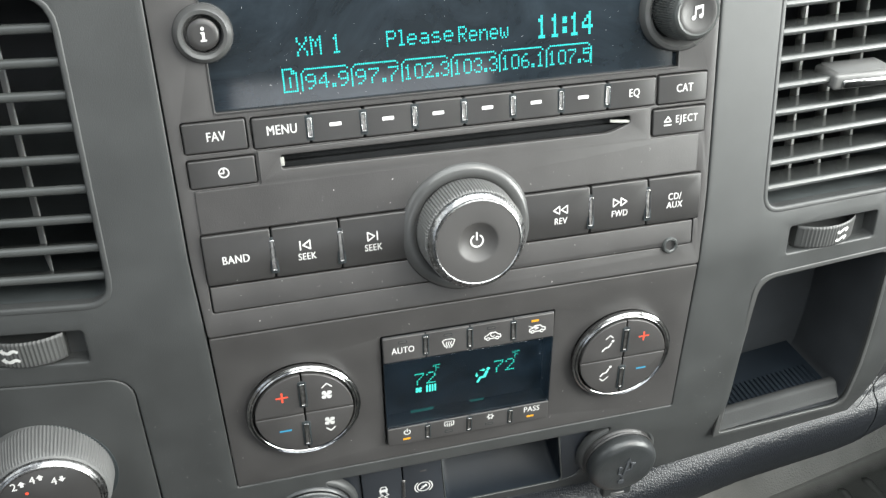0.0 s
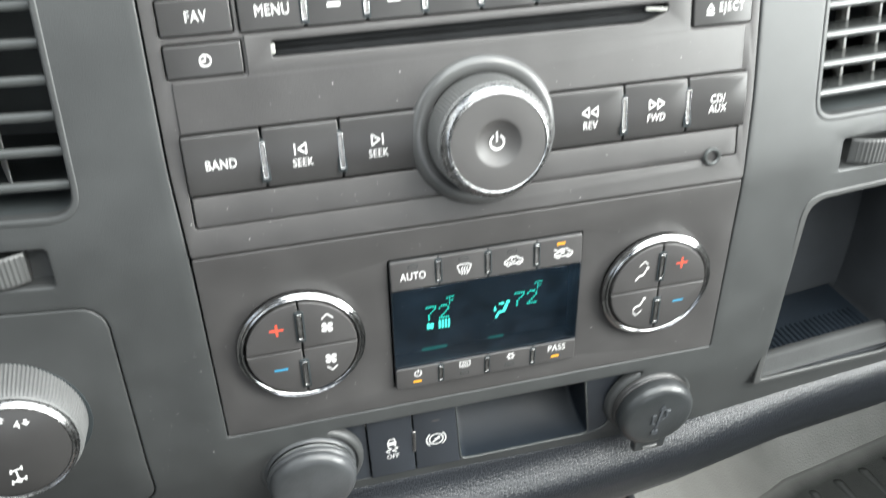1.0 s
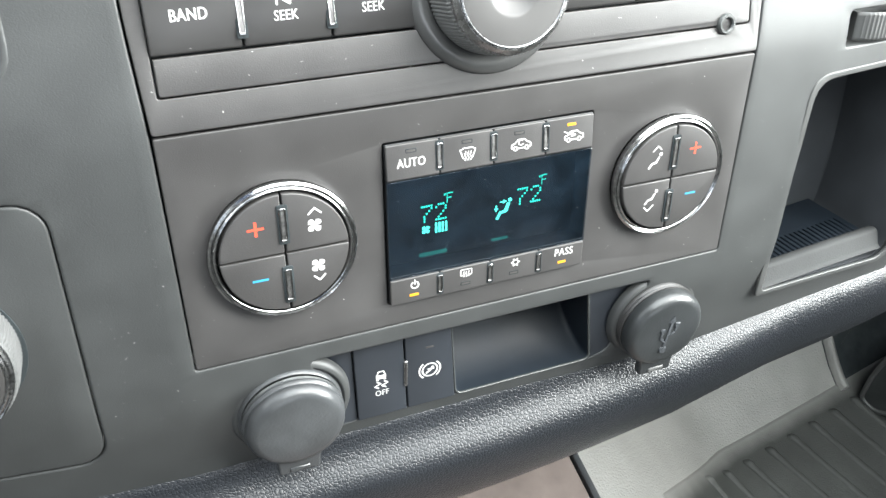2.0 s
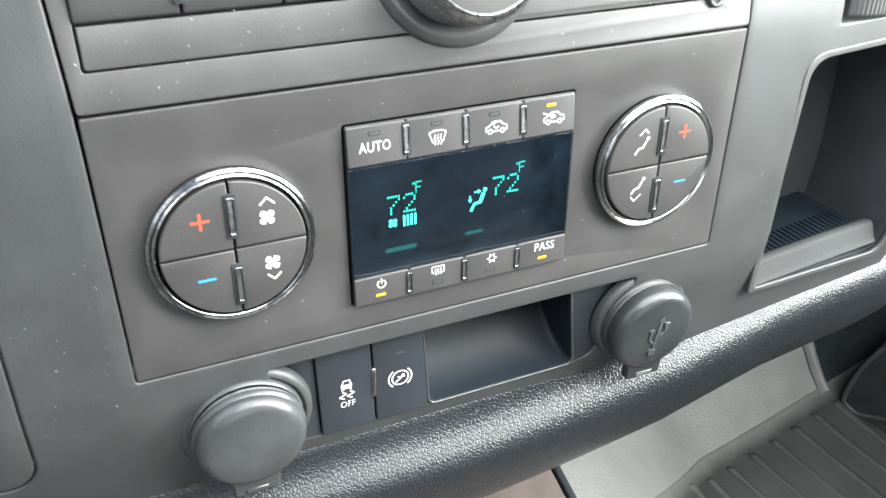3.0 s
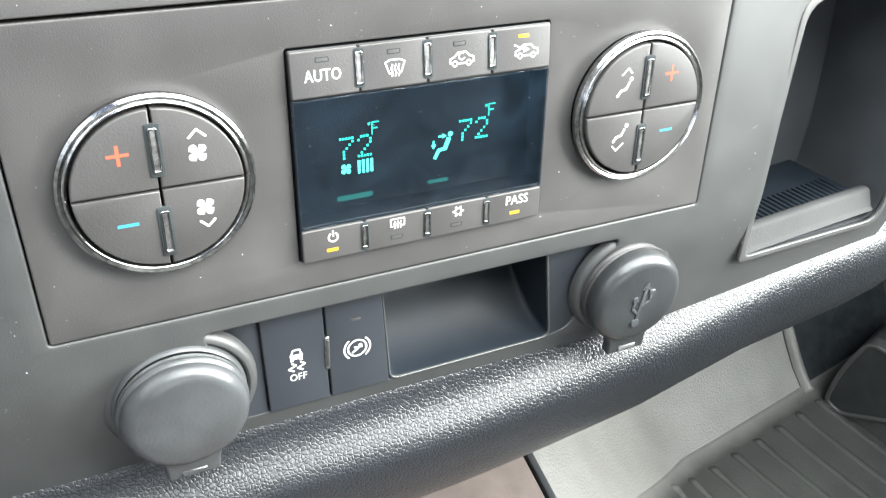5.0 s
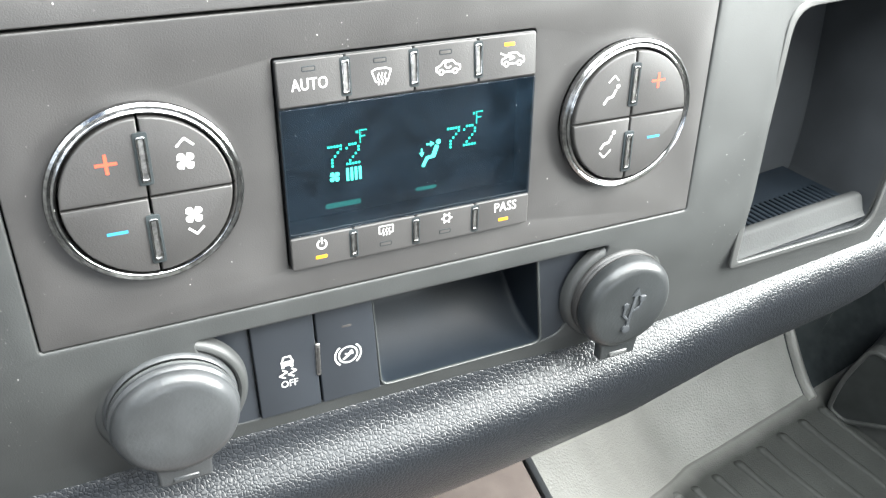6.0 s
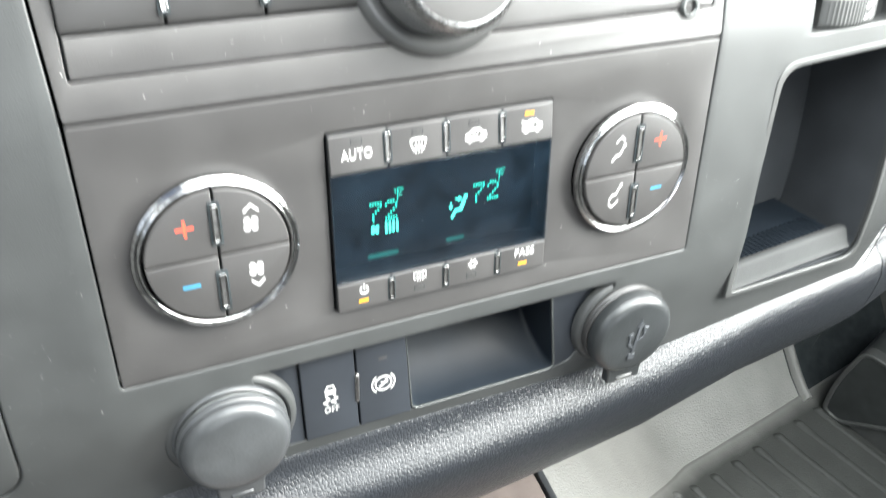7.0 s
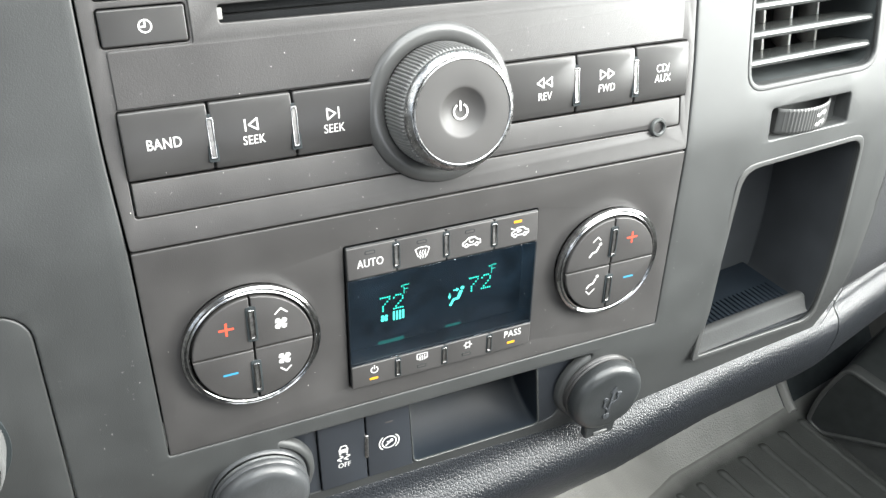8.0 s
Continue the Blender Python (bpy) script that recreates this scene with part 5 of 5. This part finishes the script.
# ---------------------------------------------------------------- floor of the cab (world metres)
cab = new("floor")
tagged(cab, "grey vinyl cab floor with a raised tunnel", "floor", kind="structure")
PROF = [(-0.78, 0.0), (-0.40, 0.0), (-0.33, 0.02), (-0.27, 0.09), (-0.20, 0.195), (-0.15, 0.215), (0.10, 0.220), (0.20, 0.222), (0.235, 0.216), (0.27, 0.20), (0.33, 0.145), (0.40, 0.075), (0.45, 0.030), (0.48, 0.012), (0.51, 0.003), (0.55, 0.0), (0.71, 0.0), (0.735, 0.0), (0.90, 0.0)]
ys = [-1.75, -1.2, -0.8, -0.4, -0.1, 0.05, 0.12, 0.15, 0.18, 0.21, 0.24, 0.28, 0.33, 0.40]


def rise(y):
    return 0.60 * smooth_ramp(y - 0.185, 0.02) + 1.2 * max(0.0, y - 0.19) ** 2


def floor_sheet(prof):
    bm = bmesh.new()
    rows = [[bm.verts.new((x, y, z + rise(y))) for x, z in prof] for y in ys]
    for a, b in zip(rows, rows[1:]):
        for i in range(len(prof) - 1):
            bm.faces.new((a[i], a[i + 1], b[i + 1], b[i]))
    bmesh.ops.recalc_face_normals(bm, faces=bm.faces)
    return bm


part("floor_vinyl", floor_sheet([p for p in PROF if p[0] < 0.72]), M_VINYL, cab, mm=False, angle=70)
part("side_sheet", floor_sheet([p for p in PROF if p[0] > 0.705]), M_FELT, cab, "black sheet beside the footwell", mm=False, angle=70)
edge = bmesh.new()
rows = []
for k in range(7):
    y = 0.177 + 0.015 * k
    x = 0.718 + 0.0003 * k
    rows.append([edge.verts.new((x + dx, y, rise(y) + dz)) for dx, dz in ((-0.007, 0.0), (-0.005, 0.008), (0.0, 0.011), (0.005, 0.008), (0.007, 0.0))])
for a, b in zip(rows, rows[1:]):
    for i in range(4):
        edge.faces.new((a[i], a[i + 1], b[i + 1], b[i]))
edge.faces.new(rows[0])
edge.faces.new(rows[-1])
bmesh.ops.recalc_face_normals(edge, faces=edge.faces)
part("edge_bead", edge, M_VINYL, cab, "pale moulded edge bead", mm=False, angle=60)

mat = new("floor_mat")
tagged(mat, "ribbed rubber mat on the footwell floor, shade painted dark from its pale edge", "floor mat")


def floor_height(x, y):
    return float(np.interp(x, [p[0] for p in PROF], [p[1] for p in PROF]) + np.interp(y, ys, [rise(q) for q in ys]))


def mat_edge(x):
    return 0.152 + 0.16 * (x - 0.50) - 0.25 * max(0.0, 0.50 - x)


xs = [0.316 + 0.012 * i for i in range(48)]
steps = [-0.003, 0.0, 0.004, 0.01, 0.018, 0.03, 0.045, 0.065, 0.09, 0.13, 0.20, 0.32, 0.50, 0.75]
sheet = bmesh.new()
rows = [[sheet.verts.new((x, mat_edge(x) - d, floor_height(x, mat_edge(x) - d) + (-0.003 if d < 0 else 0.0012 + 0.0024 * min(1.0, d / 0.030)))) for d in steps] for x in xs]
for a, b in zip(rows, rows[1:]):
    for i in range(len(steps) - 1):
        sheet.faces.new((a[i], a[i + 1], b[i + 1], b[i]))
bmesh.ops.recalc_face_normals(sheet, faces=sheet.faces)
# Sheet and ribs share the colour that carries the painted shade.
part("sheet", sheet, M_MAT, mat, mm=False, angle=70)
for k in range(9):
    x1, y1 = 0.4478 + 0.039 * k, 0.1165 + 0.0066 * k
    bm = bmesh.new()
    prof = [(-0.0056, -0.002), (-0.0040, 0.0014), (-0.002, 0.0022), (0.002, 0.0022), (0.0040, 0.0014), (0.0056, -0.002)]
    rows = []
    for d, q, w in ((0.50, 1, 1), (0.30, 1, 1), (0.16, 1, 1), (0.08, 1, 1), (0.03, 1, 1), (0.008, 1.3, 1.25), (0.004, 1.8, 1.35), (0.0, 1.3, 1.1), (-0.0022, 0.1, 0.6)):
        x, y = x1 + 0.40 * d, y1 - d
        g = floor_height(x, y) + 0.0036
        rows.append([bm.verts.new((x + dx * w, y, g + dz * q)) for dx, dz in prof])
    for a, b in zip(rows, rows[1:]):
        for i in range(len(prof) - 1):
            bm.faces.new((a[i], a[i + 1], b[i + 1], b[i]))
    bmesh.ops.recalc_face_normals(bm, faces=bm.faces)
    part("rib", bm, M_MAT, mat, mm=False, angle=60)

kick = new("kick_panel")
tagged(kick, "dark moulded kick panel with a painted pale edge highlight beside the footwell", "kick panel")
# its face stands on the floor along a line that runs back towards the door
KICK = Matrix(((0.346, 0, -0.938, 0.7346), (-0.938, 0, -0.346, 0.1486), (0, 1, 0, 0), (0, 0, 0, 1))) @ Matrix.Scale(0.001, 4)
FIELD = [(-18, 127), (-22, 60), (-13, 7), (11, 4), (60, 47), (105, 84), (105, 136)]


def kick_part(name, bm, material, label=""):
    bm.transform(KICK)
    return part(name, bm, material, kick, label, mm=False, angle=60)


kick_part("field", plate([rounded(FIELD, [14, 30, 10, 8, 20, 10, 8], 6)], -120, 0, 5, 4), M_KICK)
# The panel's edge highlight, added as a rim of the lighter grey.
lit_rim = plate([offset_loop(rounded(FIELD, [14, 30, 10, 8, 20, 10, 8], 6), 2.0), offset_loop(rounded(FIELD, [14, 30, 10, 8, 20, 10, 8], 6), -4.0)], -14, 3.0, 2.2, 4)
kick_part("lit_rim", lit_rim, M_KICK_LIT, "edge highlight built as a paler rounded rim")
kick_part("foot", plate([rounded([(-6, -2), (125, -2), (125, 90), (20, 60), (-6, 12)], 4, 4)], -118, -5, 3, 3), M_KICK_LIT, "foot of the panel in the lighter highlight grey")

car = new("tunnel_carpet")
tagged(car, "brown-grey carpet strip on the tunnel", "carpet")
part("carpet", box(-0.18, -0.5, 0.2225, 0.212, 0.16, 0.232, 0.004), M_CARPET, car, mm=False)
part("edge_strip", box(0.2125, -0.5, 0.2225, 0.219, 0.16, 0.2345, 0.002), M_DARK, car, "black edging strip", mm=False)

# ---------------------------------------------------------------- closing walls of the cab
def wall(name, bm, label, mat=M_TRIM, category="wall"):
    bm.transform(Matrix.Identity(4))
    ob = new(name, finish(name, bm, mat))
    return tagged(ob, label, category, kind="structure")


def frame_wall(axis, at, a0, a1, z0, z1, hole, t=0.04):
    """An upright wall with a window through it, out of four bars."""
    h0, h1, k0, k1 = hole
    bars = [(a0, a1, z0, k0), (a0, a1, k1, z1), (a0, h0, k0, k1), (h1, a1, k0, k1)]
    out = []
    for p, q, r, s in bars:
        out.append(box(at, p, r, at + t, q, s) if axis == 0 else box(p, at, r, q, at + t, s))
    return join(*out)


wall("wall_right", frame_wall(0, 0.90, -1.75, 0.45, 0.0, 1.42, (-0.82, 0.02, 0.87, 1.35), 0.15), "grey passenger door wall with window")
wall("wall_left", frame_wall(0, -0.84, -1.75, 0.45, 0.0, 1.42, (-0.98, -0.10, 0.93, 1.38)), "grey driver door wall with window")
wall("wall_back", frame_wall(1, -1.79, -0.84, 0.94, 0.0, 1.42, (-0.65, 0.65, 1.0, 1.38)), "grey rear cab wall with window")
wall("wall_front", box(-0.84, 0.41, 0.0, 0.94, 0.45, 0.93), "dark firewall behind the dashboard", M_DARK)
wall("ceiling", box(-0.84, -1.75, 1.42, 0.94, -0.40, 1.46), "pale fabric headliner", M_HEADLINER, "ceiling")

# ---------------------------------------------------------------- dust and lint
rng = random.Random(7)
bm = bmesh.new()
RADIO_TILT = pose(0, 80, 0) @ pose(0, 0, 0, -9.7)


def speck(u, v, n, size, m=None):
    a = rng.uniform(0, math.pi)
    size *= 1.7 if rng.random() < 0.10 else 0.75
    l, w = size * rng.uniform(0.5, 1.3), size * rng.uniform(0.35, 0.7)
    if rng.random() < 0.03:
        l *= 3
    c, q = math.cos(a), math.sin(a)
    pts = [Vector((u + c * i * l - q * j * w, v + q * i * l + c * j * w, n)) for i, j in ((-1, -0.6), (0, -1), (1, -0.3), (0.8, 0.7), (-0.5, 1))]
    if m:
        pts = [m @ p for p in pts]
    bm.faces.new([bm.verts.new(p) for p in pts])


for _ in range(240):
    speck(rng.uniform(-98, 98), rng.uniform(0, 52), 0.75, rng.uniform(0.05, 0.14), RADIO_TILT)
for _ in range(150):
    speck(rng.uniform(-82, 82), rng.uniform(83, 120), -1.34, rng.uniform(0.05, 0.15), RADIO_TILT)
for _ in range(30):
    speck(rng.gauss(-62, 12), rng.gauss(101, 6), -1.34, rng.uniform(0.04, 0.11), RADIO_TILT)
for _ in range(240):
    speck(rng.uniform(-97, 97), rng.uniform(2, 76), 0.06, rng.uniform(0.05, 0.13))
for _ in range(60):
    speck(rng.uniform(-33, 36), rng.uniform(21, 52), 1.96, rng.uniform(0.04, 0.10))
for _ in range(1500):
    u = rng.choice((rng.uniform(-128, -104), rng.uniform(103, 128), rng.uniform(-215, -132)))
    v = rng.uniform(-30, 190) if abs(u) < 129 else rng.uniform(64, 71)
    speck(u, v, face_depth(u, v) + 0.08, rng.uniform(0.03, 0.12))
for _ in range(50):
    u, v = rng.uniform(-128, -95), rng.uniform(-30, 0)
    speck(u, v, face_depth(u, v) + 0.08, rng.uniform(0.04, 0.09))
bm.transform(TO_WORLD)
dust = new("dust", finish("dust", bm, M_DUST))
dust.matrix_world = FACE
tagged(dust, "pale dust specks and lint lying on the dashboard", "dust", kind="stuff")
